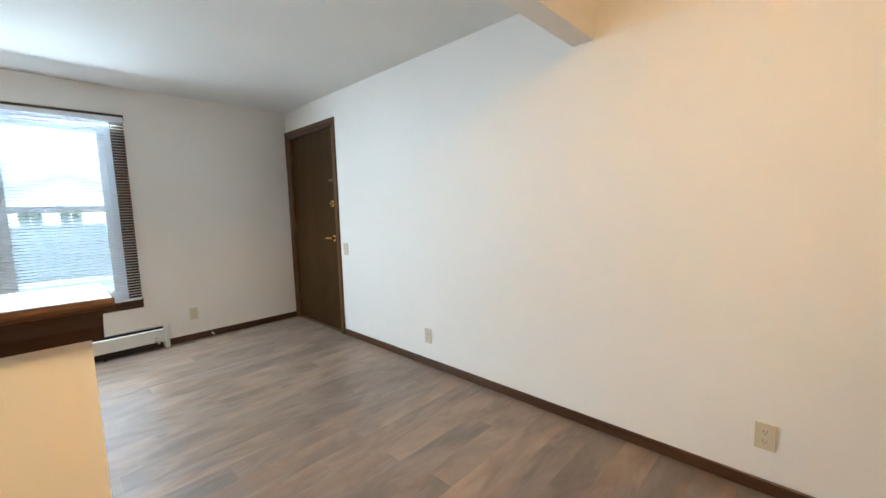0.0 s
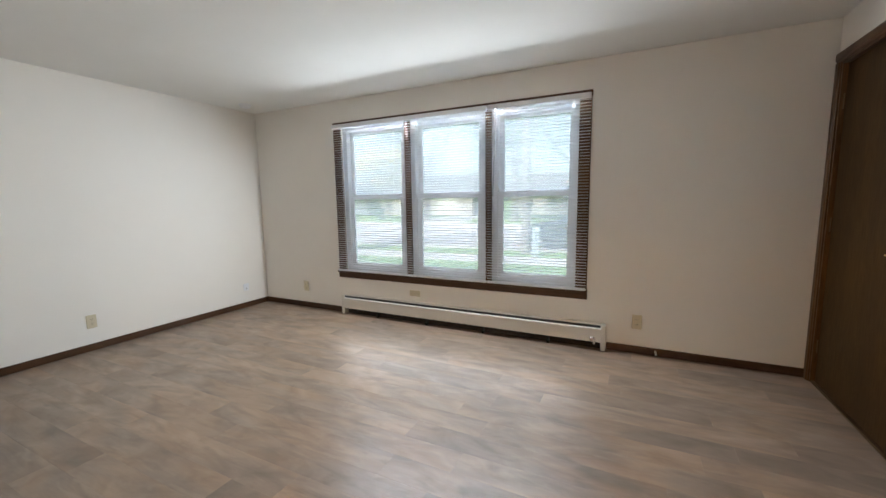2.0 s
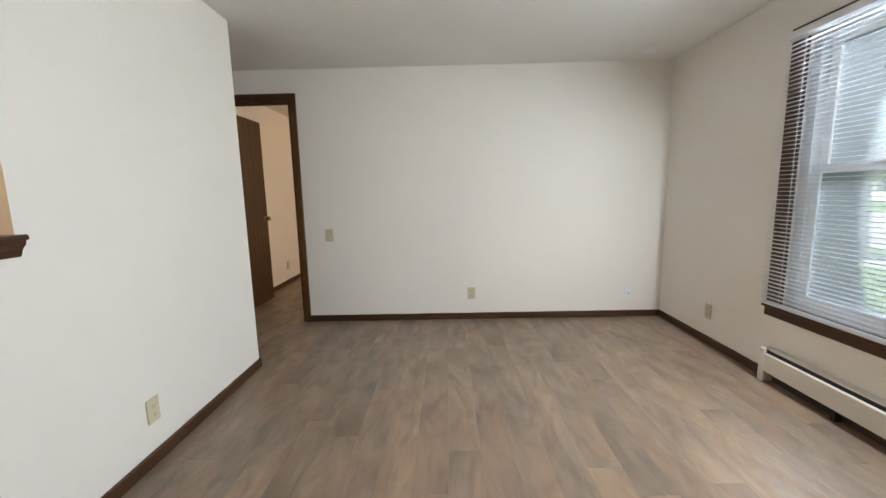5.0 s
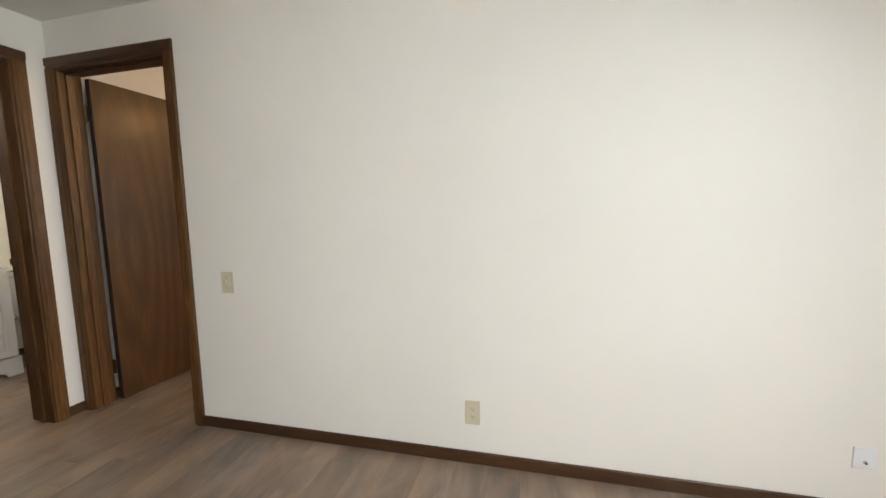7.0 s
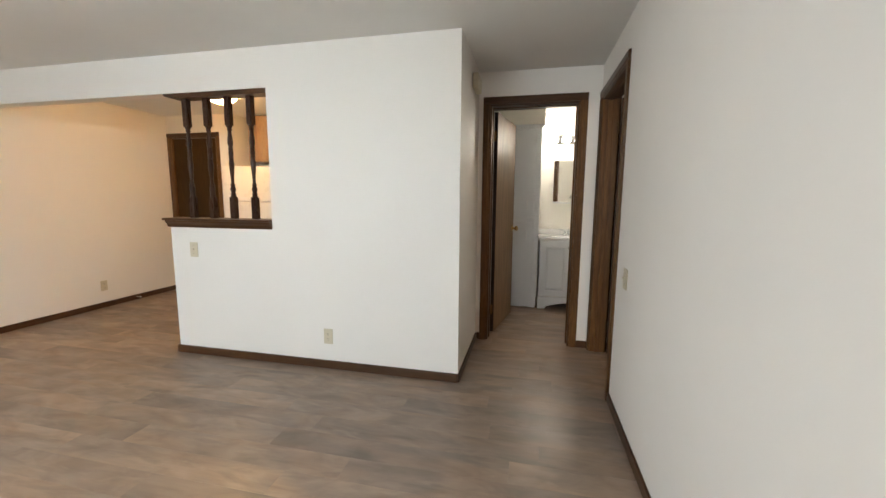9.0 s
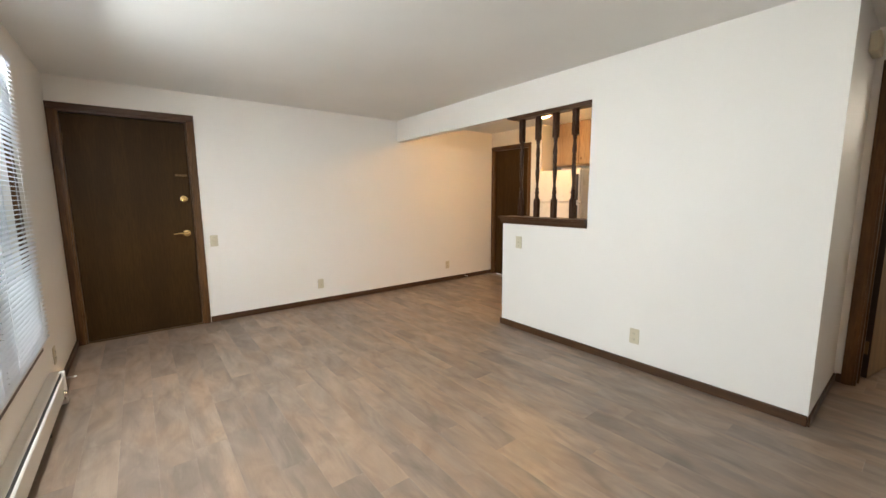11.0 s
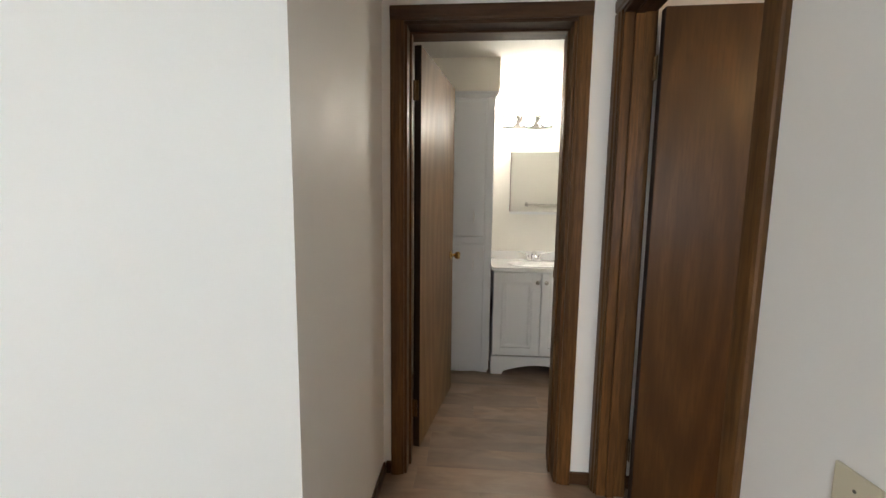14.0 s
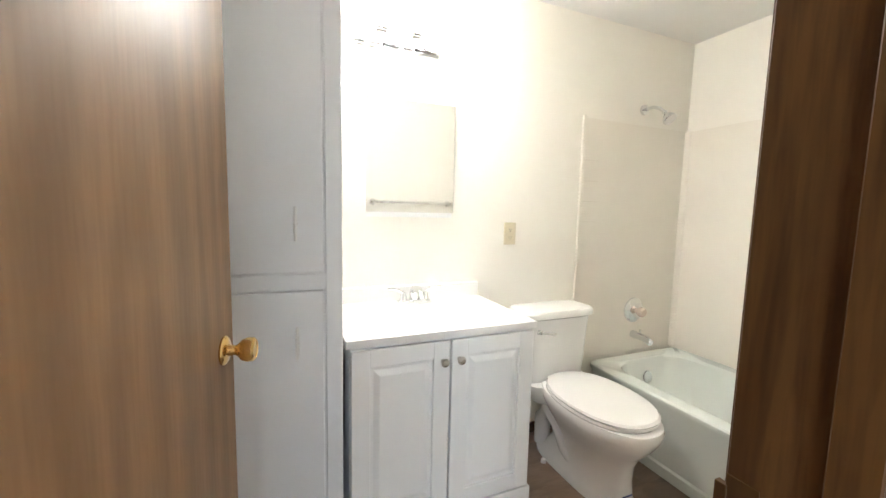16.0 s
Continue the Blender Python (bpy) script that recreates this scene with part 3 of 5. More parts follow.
part("sill", box(1.205, 3.830, 3.330, 3.40, 0.462, 0.490, 0.003), TRIM_X, win)
part("apron", box(1.205, 3.830, 3.352, 3.37, 0.405, 0.462, 0.002), TRIM_X, win)
for x in (2.127, 2.968):
    part("mullion", box(x - 0.023, x + 0.023, 3.352, 3.398, 0.490, 2.030, 0.002), TRIM_Z, win)
for o0, x0, x1, o1 in ((1.302, 1.318, 2.087, 2.125), (2.129, 2.167, 2.928, 2.966), (2.970, 3.008, 3.735, 3.738)):
    f = part("window_frame", boxes([(o0, x0 + 0.035, 3.40, 3.50, 0.490, 2.03), (x1 - 0.035, o1, 3.40, 3.50, 0.490, 2.03), (x0 + 0.035, x1 - 0.035, 3.40, 3.50, 0.490, 0.525), (x0 + 0.035, x1 - 0.035, 3.40, 3.50, 1.985, 2.03)]), VINYL, win, "white vinyl frame")
    for name, z0, z1, y0, y1 in (("lower_sash", 0.525, 1.305, 3.420, 3.450), ("upper_sash", 1.265, 1.985, 3.455, 3.485)):
        a, b, r = x0 + 0.035, x1 - 0.035, 0.048
        sash = part(name, boxes([(a, a + r, y0, y1, z0, z1), (b - r, b, y0, y1, z0, z1), (a + r, b - r, y0, y1, z0, z0 + r), (a + r, b - r, y0, y1, z1 - 0.040, z1)]), VINYL, win, "white vinyl sash")
        pane = part("pane", box(a + r, b - r, (y0 + y1) / 2 - 0.002, (y0 + y1) / 2 + 0.002, z0 + r, z1 - 0.040), GLASS, sash, "clear glass pane with a glare haze mixed in")
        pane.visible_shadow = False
    part("sash_lock", box((x0 + x1) / 2 - 0.03, (x0 + x1) / 2 + 0.03, 3.408, 3.422, 1.305, 1.318, 0.003), VINYL, win)


def blind(x0, x1, wand):
    """A horizontal mini-blind, let down, its slats nearly level."""
    b = thing("window_blind", ((x0 + x1) / 2, 3.327, 2.050), "white horizontal mini-blind, lowered with slats open", "window blind", "blinds of the wide window")
    w = (x1 - x0) / 2 - 0.004
    part("headrail", box(-w, w, -0.016, 0.022, -0.040, 0.0, 0.003), VINYL, b)
    top, low, n = -0.050, -1.546, 64
    bm = bmesh.new()
    prof = [(-0.0125, -0.0004), (-0.006, 0.0011), (0.0, 0.0016), (0.006, 0.0011), (0.0125, -0.0004)]
    c, s = math.cos(radians(3)), math.sin(radians(3))
    rows = []
    for x in (-w, w):
        up = [bm.verts.new((x, u * c - v * s, u * s + v * c)) for u, v in prof]
        dn = [bm.verts.new((x, u * c - (v - 0.0006) * s, u * s + (v - 0.0006) * c)) for u, v in prof[::-1]]
        rows.append(up + dn)
    k = len(rows[0])
    for q in range(k):
        bm.faces.new((rows[0][q], rows[0][(q + 1) % k], rows[1][(q + 1) % k], rows[1][q]))
    bm.faces.new(rows[0][::-1])
    bm.faces.new(rows[1])
    bmesh.ops.recalc_face_normals(bm, faces=bm.faces)
    first = part("slat", bm, SLAT, b)
    first.location = (0, 0, top)
    rnd = random.Random(int(x0 * 100))
    for q in range(1, n):
        o = first.copy()
        scene.collection.objects.link(o)
        o.location = (rnd.uniform(-0.001, 0.001), 0, top + (low - top) * q / (n - 1))
        o.rotation_euler = (radians(rnd.uniform(-1.5, 1.5)), 0, 0)
    part("bottom_rail", box(-w, w, -0.011, 0.013, low - 0.020, low - 0.006, 0.003), VINYL, b)
    for x in (-w + 0.13, w - 0.13):
        part("ladder_cord", boxes([(x - 0.0008, x + 0.0008, -0.0135, -0.0122, low - 0.006, -0.040), (x - 0.0008, x + 0.0008, 0.0122, 0.0135, low - 0.006, -0.040)]), VINYL, b)
    if wand:
        part("tilt_wand", tube([(-w + 0.085, -0.024, -0.03), (-w + 0.075, -0.030, -0.40), (-w + 0.062, -0.034, -0.78)], 0.0042, 8), plain("clear_wand", (0.35, 0.35, 0.37), 0.2), b, "clear plastic wand")
    return b


blind(WX[0], WX[1], False)
blind(WX[1], WX[2], False)
blind(WX[2], WX[3], True)

# plain bedroom window, out of view, added to let daylight in
win = thing("window_2", (0, 0, 0), "plain bedroom window with white frame, unseen, added for light", "window", kind="structure")
part("window_frame", boxes([(-2.5, -2.45, 3.42, 3.48, 0.8, 2.03), (-1.15, -1.1, 3.42, 3.48, 0.8, 2.03), (-2.45, -1.15, 3.42, 3.48, 0.8, 0.85), (-2.45, -1.15, 3.42, 3.48, 1.98, 2.03)]), VINYL, win)


# ---- half wall cap and spindles ----
cap = thing("half_wall_cap", (2.84, -0.055, 1.03), "dark brown wooden cap with moulded apron on the half wall", "ledge")
prof = [(-0.062, 0.0), (-0.066, 0.006), (-0.076, 0.030), (-0.088, 0.046), (-0.088, 0.050), (-0.100, 0.052), (-0.104, 0.060), (-0.100, 0.070), (0.100, 0.070), (0.104, 0.060), (0.100, 0.052), (0.088, 0.050), (0.088, 0.046), (0.076, 0.030), (0.066, 0.006), (0.062, 0.0)]
part("cap_board", prism(prof[5:11], "x", -0.460, 0.485, 0.002), TRIM_X, cap)
for sgn in (-1, 1):
    part("apron_moulding", prism([(sgn * 0.0555, -0.002), (sgn * 0.066, 0.0), (sgn * 0.074, 0.022), (sgn * 0.088, 0.040), (sgn * 0.090, 0.0515), (sgn * 0.0555, 0.0515)], "x", -0.460, 0.470), TRIM_X, cap)
part("end_moulding", prism([(0.4555, -0.002), (0.462, 0.0), (0.468, 0.022), (0.474, 0.040), (0.478, 0.0515), (0.4555, 0.0515)], "y", -0.055, 0.055), TRIM_Y, cap)

plate = tagged(part("head_plate", prism([(2.382, 2.0), (3.20, 2.0), (3.262, 2.018), (3.275, 2.034), (2.382, 2.034)], "y", -0.108, -0.003, 0.001), TRIM_X), "dark brown wooden plate under the beam, above the spindles", "trim", kind="structure")


def spindle_mesh():
    """Square foot and head, turned vase shapes between."""
    r = 0.0215
    bm = bmesh.new()
    add_box(bm, -r, r, -r, r, 0.0, 0.165, 0.002)
    add_box(bm, -r, r, -r, r, 0.695, 0.902, 0.002)
    turned = [(0.0, 0.163), (0.020, 0.163), (0.021, 0.172), (0.016, 0.178), (0.0195, 0.186), (0.0195, 0.192), (0.0135, 0.199), (0.017, 0.210), (0.0205, 0.222), (0.019, 0.234), (0.013, 0.246), (0.0175, 0.254), (0.0175, 0.262), (0.011, 0.270),
              (0.0115, 0.300), (0.0145, 0.345), (0.0185, 0.390), (0.0195, 0.415), (0.0165, 0.438), (0.0125, 0.450), (0.0175, 0.458), (0.0175, 0.464), (0.013, 0.471), (0.0175, 0.486), (0.018, 0.500), (0.0135, 0.516), (0.0175, 0.523), (0.0175, 0.529), (0.0125, 0.537),
              (0.0195, 0.562), (0.0190, 0.585), (0.0145, 0.625), (0.0115, 0.655), (0.0175, 0.664), (0.0175, 0.670), (0.013, 0.677), (0.020, 0.686), (0.0205, 0.697), (0.0, 0.697)]
    return add_lathe(bm, turned, 16)


first = tagged(part("spindle", spindle_mesh(), SPINDLE, smooth=True), "dark-stained turned wooden spindle between half wall and beam", "spindle", "spindles over the half wall")
first.location = (2.556, -0.055, 1.099)
for x in (2.745, 2.932, 3.118):
    copy_thing(first, pose(x, -0.055, 1.099, 0, 0, 0))


# ---- baseboard heater ----
heater = thing("baseboard_heater", (2.625, 3.37, 0.0), "long white enamelled hot-water baseboard heater under the window", "heater")
part("back_plate", box(-1.35, 1.35, -0.006, -0.001, 0.115, 0.212, 0.001), HEATER, heater)
# dark brown sheet paints the shade in the gap below the front panel
part("dusty_recess", box(-1.32, 1.32, -0.009, -0.001, 0.0, 0.114, 0.001), plain("recess_shade_brown", (0.035, 0.022, 0.015), 0.8), heater, "dark brown sheet painted as the shade under the heater")
part("top_cover", prism([(-0.003, 0.216), (-0.045, 0.216), (-0.055, 0.213), (-0.055, 0.209), (-0.045, 0.211), (-0.003, 0.211)], "x", -1.345, 1.345), HEATER, heater)
# black box stands in for the outlet slot's shade
part("damper_slot", box(-1.32, 1.32, -0.0585, -0.010, 0.186, 0.2085), BLACK, heater, "black strip standing for the shade in the outlet slot")
part("front_panel", prism([(-0.062, 0.188), (-0.068, 0.180), (-0.068, 0.075), (-0.058, 0.066), (-0.054, 0.066), (-0.062, 0.078), (-0.062, 0.178), (-0.056, 0.188)], "x", -1.345, 1.345, 0.0008), HEATER, heater)
part("fin_tube", box(-1.30, 1.30, -0.052, -0.010, 0.055, 0.115), BLACK, heater, "dark finned tube")
part("pipe", tube([(-1.33, -0.032, 0.085), (1.33, -0.032, 0.085)], 0.012, 10), plain("copper_pipe", (0.35, 0.18, 0.10), 0.4, metal=0.9), heater)
# brackets coloured black so that they sink into the shade
for x in (-0.9, -0.3, 0.3, 0.9):
    part("bracket", box(x - 0.010, x + 0.010, -0.050, -0.010, 0.0, 0.070, 0.001), BLACK, heater)
part("end_cap", box(-1.362, -1.322, -0.072, -0.001, 0.0, 0.216, 0.008, 2), HEATER, heater)
part("end_cap", box(1.325, 1.362, -0.073, -0.001, 0.0, 0.216, 0.008, 2), HEATER, heater)
part("valve", add_lathe(lathe([(0, 0), (0.020, 0), (0.022, 0.010), (0.014, 0.020), (0, 0.022)], 16, Matrix.Translation((1.26, -0.062, 0.095)) @ TO_MINUS_Y), [(0, 0), (0.010, 0), (0.010, 0.05), (0, 0.05)], 12, Matrix.Translation((1.275, -0.075, 0.055))), CHROME, heater, "chrome supply valve", True)


# ---- wall plates ----
def outlet(at, rz, horizontal=False):
    """A duplex socket in an ivory plate; its own -y faces the room."""
    o = thing("wall_outlet", at, "ivory plastic duplex wall outlet low on the wall", "outlet", "wall outlets", rz=rz)
    part("cover_plate", box(-0.035, 0.035, -0.007, 0.0, -0.0575, 0.0575, 0.003, 2), IVORY, o)
    for z in (0.020, -0.020):
        s = part("socket", loft([(0, z, 0.0165, 0.014, 0.0068, 3.2), (0, z, 0.0165, 0.014, 0.0085, 3.2)], 20), IVORY, o)
        s.data.transform(Matrix.Rotation(radians(90), 4, "X"))
        slots = part("slots", boxes([(-0.0075, -0.0050, -0.0092, -0.0080, z - 0.002, z + 0.007), (0.0050, 0.0075, -0.0092, -0.0080, z - 0.002, z + 0.006), (-0.002, 0.002, -0.0092, -0.0080, z - 0.010, z - 0.006)]), IVORY_DARK, o)
    part("screw", lathe([(0, 0), (0.003, 0), (0.0025, 0.001), (0, 0.0012)], 8, Matrix.Translation((0, -0.007, 0)) @ TO_MINUS_Y), IVORY, o)
    return o


def light_switch(at, rz):
    o = thing("light_switch", at, "ivory plastic toggle light switch on the wall", "light switch", "light switches", rz=rz)
    part("cover_plate", box(-0.035, 0.035, -0.007, 0.0, -0.0575, 0.0575, 0.003, 2), IVORY, o)
    part("toggle", prism([(-0.006, -0.011), (-0.006, 0.011), (-0.019, 0.009), (-0.019, 0.003)], "x", -0.0045, 0.0045, 0.0008), IVORY, o)
    for z in (0.030, -0.030):
        part("screw", lathe([(0, 0), (0.003, 0), (0.0025, 0.001), (0, 0.0012)], 8, Matrix.Translation((0, -0.007, z)) @ TO_MINUS_Y), IVORY_DARK, o)
    return o


outlet((0.68, 3.369, 0.255), 0)
outlet((4.208, 3.369, 0.258), 0)
outlet((0.001, 1.583, 0.254), 90)
outlet((5.249, 1.150, 0.242), -90)
outlet((5.249, -0.856, 0.250), -90)
outlet((1.950, 0.001, 0.247), 180)
outlet((-0.502, -2.539, 1.135), 180)
outlet((-1.663, -0.861, 0.262), 180)
light_switch((0.001, 0.263, 0.836), 90)
light_switch((5.249, 2.250, 0.856), -90)
light_switch((3.086, 0.001, 0.855), 180)

plate = thing("blank_wall_plate", (2.175, 3.369, 0.301), "ivory blank plate set sideways above the heater", "wall plate")
part("cover_plate", box(-0.060, 0.060, -0.006, 0.0, -0.030, 0.030, 0.003, 2), IVORY, plate)
for x in (-0.042, 0.042):
    part("screw", lathe([(0, 0), (0.003, 0), (0.0025, 0.001), (0, 0.0012)], 8, Matrix.Translation((x, -0.006, 0)) @ TO_MINUS_Y), IVORY_DARK, plate)
plate = thing("cable_jack_plate", (0.001, 3.068, 0.243), "white wall plate with a coaxial cable jack", "wall plate", rz=90)
part("cover_plate", box(-0.036, 0.036, -0.006, 0.0, -0.043, 0.043, 0.003, 2), VINYL, plate)
part("jack", lathe([(0, 0), (0.006, 0), (0.005, 0.008), (0, 0.008)], 10, Matrix.Translation((0, -0.006, -0.015)) @ TO_MINUS_Y), NICKEL, plate, smooth=True)

chime = thing("door_chime", (0.975, -0.56, 2.135), "yellowed plastic door chime high on the hall wall", "door chime", rz=-90)
part("cover", box(-0.100, 0.100, -0.045, 0.0, -0.055, 0.055, 0.010, 2), IVORY, chime)
part("grille", boxes([(-0.07, 0.07, -0.047, -0.044, z - 0.003, z + 0.003) for z in (-0.03, -0.015, 0.0, 0.015, 0.03)]), IVORY, chime)

smoke = thing("smoke_detector", (0.30, 3.01, H), "small round white smoke detector on the ceiling", "smoke detector")
part("base", lathe([(0, -0.012), (0.062, -0.012), (0.064, 0.0), (0, 0.0)], 28), VINYL, smoke, smooth=True)
part("cover", lathe([(0, -0.036), (0.030, -0.036), (0.046, -0.032), (0.055, -0.022), (0.057, -0.0122), (0, -0.0122)], 28), VINYL, smoke, smooth=True)

for at, rz in (((4.347, 3.358, 0.036), 0), ((5.238, -1.211, 0.036), -90)):
    stop = thing("door_stop", at, "small spring door stop screwed to the baseboard", "door stop", rz=rz)
    part("spring", lathe([(0, 0), (0.009, 0), (0.009, 0.006), (0.0055, 0.008)] + [(0.0055 + 0.0009 * (k % 2), 0.010 + 0.003 * k) for k in range(14)] + [(0, 0.053)], 10, TO_MINUS_Y), NICKEL, stop, smooth=True)
    part("tip", lathe([(0, 0.052), (0.007, 0.052), (0.007, 0.064), (0.004, 0.067), (0, 0.067)], 10, TO_MINUS_Y), VINYL, stop, "white rubber tip", True)


# ---- bathroom ----
linen = thing("linen_cabinet", (0.71, -2.03, 0.0), "tall pale painted built-in linen cabinet with two doors", "cabinet")
part("body", box(-0.285, 0.285, -0.505, 0.0, 0.055, 2.05, 0.002), LINEN, linen)
part("toe_board", prism([(-0.275, 0.0), (-0.275, 0.055), (0.275, 0.055), (0.275, 0.0), (0.20, 0.004), (0.12, 0.0), (0.02, 0.006), (-0.08, 0.002), (-0.17, 0.008), (-0.23, 0.001)], "y", -0.10, -0.012), LINEN, linen, "chipped white toe board")
part("side_stile", box(-0.285, -0.235, 0.0, 0.008, 0.03, 2.05, 0.002), LINEN, linen)
for name, z0, z1, hz in (("upper_door", 1.055, 2.02, 1.20), ("lower_door", 0.085, 1.000, 0.845)):
    d = part(name, box(-0.228, 0.275, 0.003, 0.019, z0, z1, 0.004, 2), LINEN, linen)
    pts = [(-0.15, 0.028, hz + q) for q in (-0.050, -0.042, -0.030, -0.020, -0.008, 0.0, 0.008, 0.020, 0.030, 0.042, 0.050)]
    hb = tube(pts, [0.003, 0.0055, 0.0035, 0.0065, 0.004, 0.0075, 0.004, 0.0065, 0.0035, 0.0055, 0.003], 8)
    add_tube(hb, [(-0.15, 0.017, hz - 0.038), (-0.15, 0.028, hz - 0.038)], 0.004, 8)
    add_tube(hb, [(-0.15, 0.017, hz + 0.038), (-0.15, 0.028, hz + 0.038)], 0.004, 8)
    part("handle", hb, CABINET, d, "twisted white painted pull", True)
part("rail", box(-0.285, 0.285, 0.001, 0.007, 1.006, 1.048, 0.001), LINEN, linen)
part("crown_moulding", prism([(0.0, 2.045), (0.010, 2.048), (0.022, 2.066), (0.030, 2.072), (0.030, 2.084), (0.0, 2.084)], "x", -0.30, 0.288), LINEN, linen)
part("crown_return", prism([(-0.285, 2.045), (-0.295, 2.048), (-0.307, 2.066), (-0.315, 2.072), (-0.315, 2.084), (-0.285, 2.084)], "y", -0.50, 0.030), LINEN, linen)
tagged(part("soffit", box(0.395, 1.0, -2.54, -2.000, 2.086, H), WALL_BATH), "cream painted soffit above the linen cabinet", "soffit", kind="structure")

vanity = thing("vanity_cabinet", (0.050, -2.04, 0.0), "white bathroom vanity with two raised-panel doors and arched base", "vanity")
part("body", box(-0.352, 0.352, -0.480, 0.0, 0.145, 0.800, 0.002), CABINET, vanity)
arch = [(-0.365, 0.0), (-0.365, 0.142), (0.358, 0.142), (0.358, 0.0), (0.275, 0.0), (0.262, 0.028)]
arch += [(0.262 - 0.524 * k / 12, 0.028 + 0.050 * math.sin(math.pi * k / 12)) for k in range(1, 12)] + [(-0.262, 0.028), (-0.275, 0.0)]
part("arched_base", prism(arch, "y", 0.0, 0.020, 0.0015), CABINET, vanity)
for x in (-0.358, 0.340):
    part("side_foot", box(x, x + 0.018, -0.480, -0.001, 0.0, 0.144), CABINET, vanity)
for name, x0, x1, kx in (("door", -0.350, -0.004, -0.032), ("door", 0.004, 0.350, 0.032)):
    bm = bmesh.new()
    w, z0, z1, s = x1 - x0, 0.152, 0.792, 0.062
    add_box(bm, x0, x0 + s, 0.003, 0.022, z0, z1, 0.002)
    add_box(bm, x1 - s, x1, 0.003, 0.022, z0, z1, 0.002)
    add_box(bm, x0 + s - 0.001, x1 - s + 0.001, 0.003, 0.0215, z0, z0 + s, 0.002)
    add_box(bm, x0 + s - 0.001, x1 - s + 0.001, 0.003, 0.0215, z1 - s, z1, 0.002)
    d = part(name, bm, CABINET, vanity)
    a, b, c, e = x0 + s, x1 - s, z0 + s, z1 - s
    bm = bmesh.new()
    rows = []
    for ins, y in ((-0.004, 0.010), (0.012, 0.010), (0.030, 0.0195), (0.034, 0.0205)):
        rows.append([bm.verts.new(p) for p in ((a + ins, y, c + ins), (b - ins, y, c + ins), (b - ins, y, e - ins), (a + ins, y, e - ins))])
    for p, q in zip(rows, rows[1:]):
        for k in range(4):
            bm.faces.new((p[k], p[(k + 1) % 4], q[(k + 1) % 4], q[k]))
    bm.faces.new(rows[-1])
    bmesh.ops.recalc_face_normals(bm, faces=bm.faces)
    part("raised_panel", bm, CABINET, d)
    part("knob", lathe([(0, 0), (0.008, 0), (0.006, 0.006), (0.006, 0.012), (0.014, 0.018), (0.0155, 0.024), (0.012, 0.029), (0, 0.031)], 18, Matrix.Translation((kx, 0.022, 0.722)) @ TO_PLUS_Y), NICKEL, d, "satin nickel knob", True)

top = thing("vanity_counter", (0.050, -2.04, 0.802), "glossy white cultured-marble vanity top with moulded basin", "countertop")


def basin_top():
    """A slab whose top dips into an oval basin."""
    bm = bmesh.new()
    nx, ny, x0, x1, y0, y1 = 40, 30, -0.365, 0.365, -0.478, 0.018
    grid = []
    for j in range(ny + 1):
        row = []
        for i in range(nx + 1):
            x, y = x0 + (x1 - x0) * i / nx, y0 + (y1 - y0) * j / ny
            d = math.hypot(x / 0.215, (y + 0.20) / 0.145)
            z = 0.0
            if d < 1:
                z = -0.115 * (1 - d ** 3.0) ** 0.9
            elif d < 1.12:
                z = 0.0
            row.append(bm.verts.new((x, y, 0.024 + z)))
        grid.append(row)
    for j in range(ny):
        for i in range(nx):
            bm.faces.new((grid[j][i], grid[j][i + 1], grid[j + 1][i + 1], grid[j + 1][i]))
    border = [e for e in bm.edges if e.is_boundary]
    low = bmesh.ops.extrude_edge_only(bm, edges=border)
    for v in [g for g in low["geom"] if isinstance(g, bmesh.types.BMVert)]:
        v.co.z = 0.0
    return bm


part("basin_slab", basin_top(), MARBLE, top, smooth=True)
part("backsplash", box(-0.365, 0.365, -0.4985, -0.478, 0.0, 0.092, 0.004, 2), MARBLE, top)
part("drain", lathe([(0, 0), (0.021, 0), (0.020, 0.003), (0.008, 0.004), (0, 0.004)], 18, Matrix.Translation((0, -0.20, -0.092))), CHROME, top, "chrome drain", True)

tap = thing("basin_faucet", (0.045, -2.452, 0.826), "chrome two-handle basin faucet on the vanity top", "faucet")
part("base_plate", loft([(0, 0, 0.082, 0.026, 0.0, 4), (0, 0, 0.082, 0.026, 0.010, 4), (0, 0, 0.070, 0.020, 0.018, 4)], 28), CHROME, tap, smooth=True)
part("spout", tube([(0, -0.006, 0.012), (0, -0.002, 0.045), (0, 0.012, 0.066), (0, 0.045, 0.070), (0, 0.085, 0.058), (0, 0.112, 0.040)], [0.026, 0.023, 0.021, 0.017, 0.013, 0.010], 14), CHROME, tap, smooth=True)
for sx in (-1, 1):
    hd = lathe([(0, 0.010), (0.019, 0.010), (0.015, 0.030), (0.012, 0.044), (0.010, 0.050), (0, 0.052)], 16, Matrix.Translation((sx * 0.052, 0, 0)))
    add_tube(hd, [(sx * 0.052, 0, 0.046), (sx * 0.075, 0.004, 0.062), (sx * 0.105, 0.008, 0.072), (sx * 0.128, 0.010, 0.071)], [0.008, 0.0065, 0.006, 0.0045], 10)
    part("handle", hd, CHROME, tap, smooth=True)

mirror = thing("medicine_cabinet_mirror", (0.043, -2.54, 1.475), "frameless medicine cabinet mirror on the bathroom wall", "mirror")
part("case", box(-0.208, 0.208, 0.0, 0.014, -0.255, 0.255, 0.002), CABINET, mirror)
part("mirror_pane", box(-0.212, 0.212, 0.015, 0.019, -0.240, 0.260, 0.001), MIRROR, mirror, "silvered mirror pane")
part("lower_mirror_strip", box(-0.205, 0.205, 0.0145, 0.0175, -0.262, -0.2405, 0.001), CABINET, mirror, "narrow white lower strip")

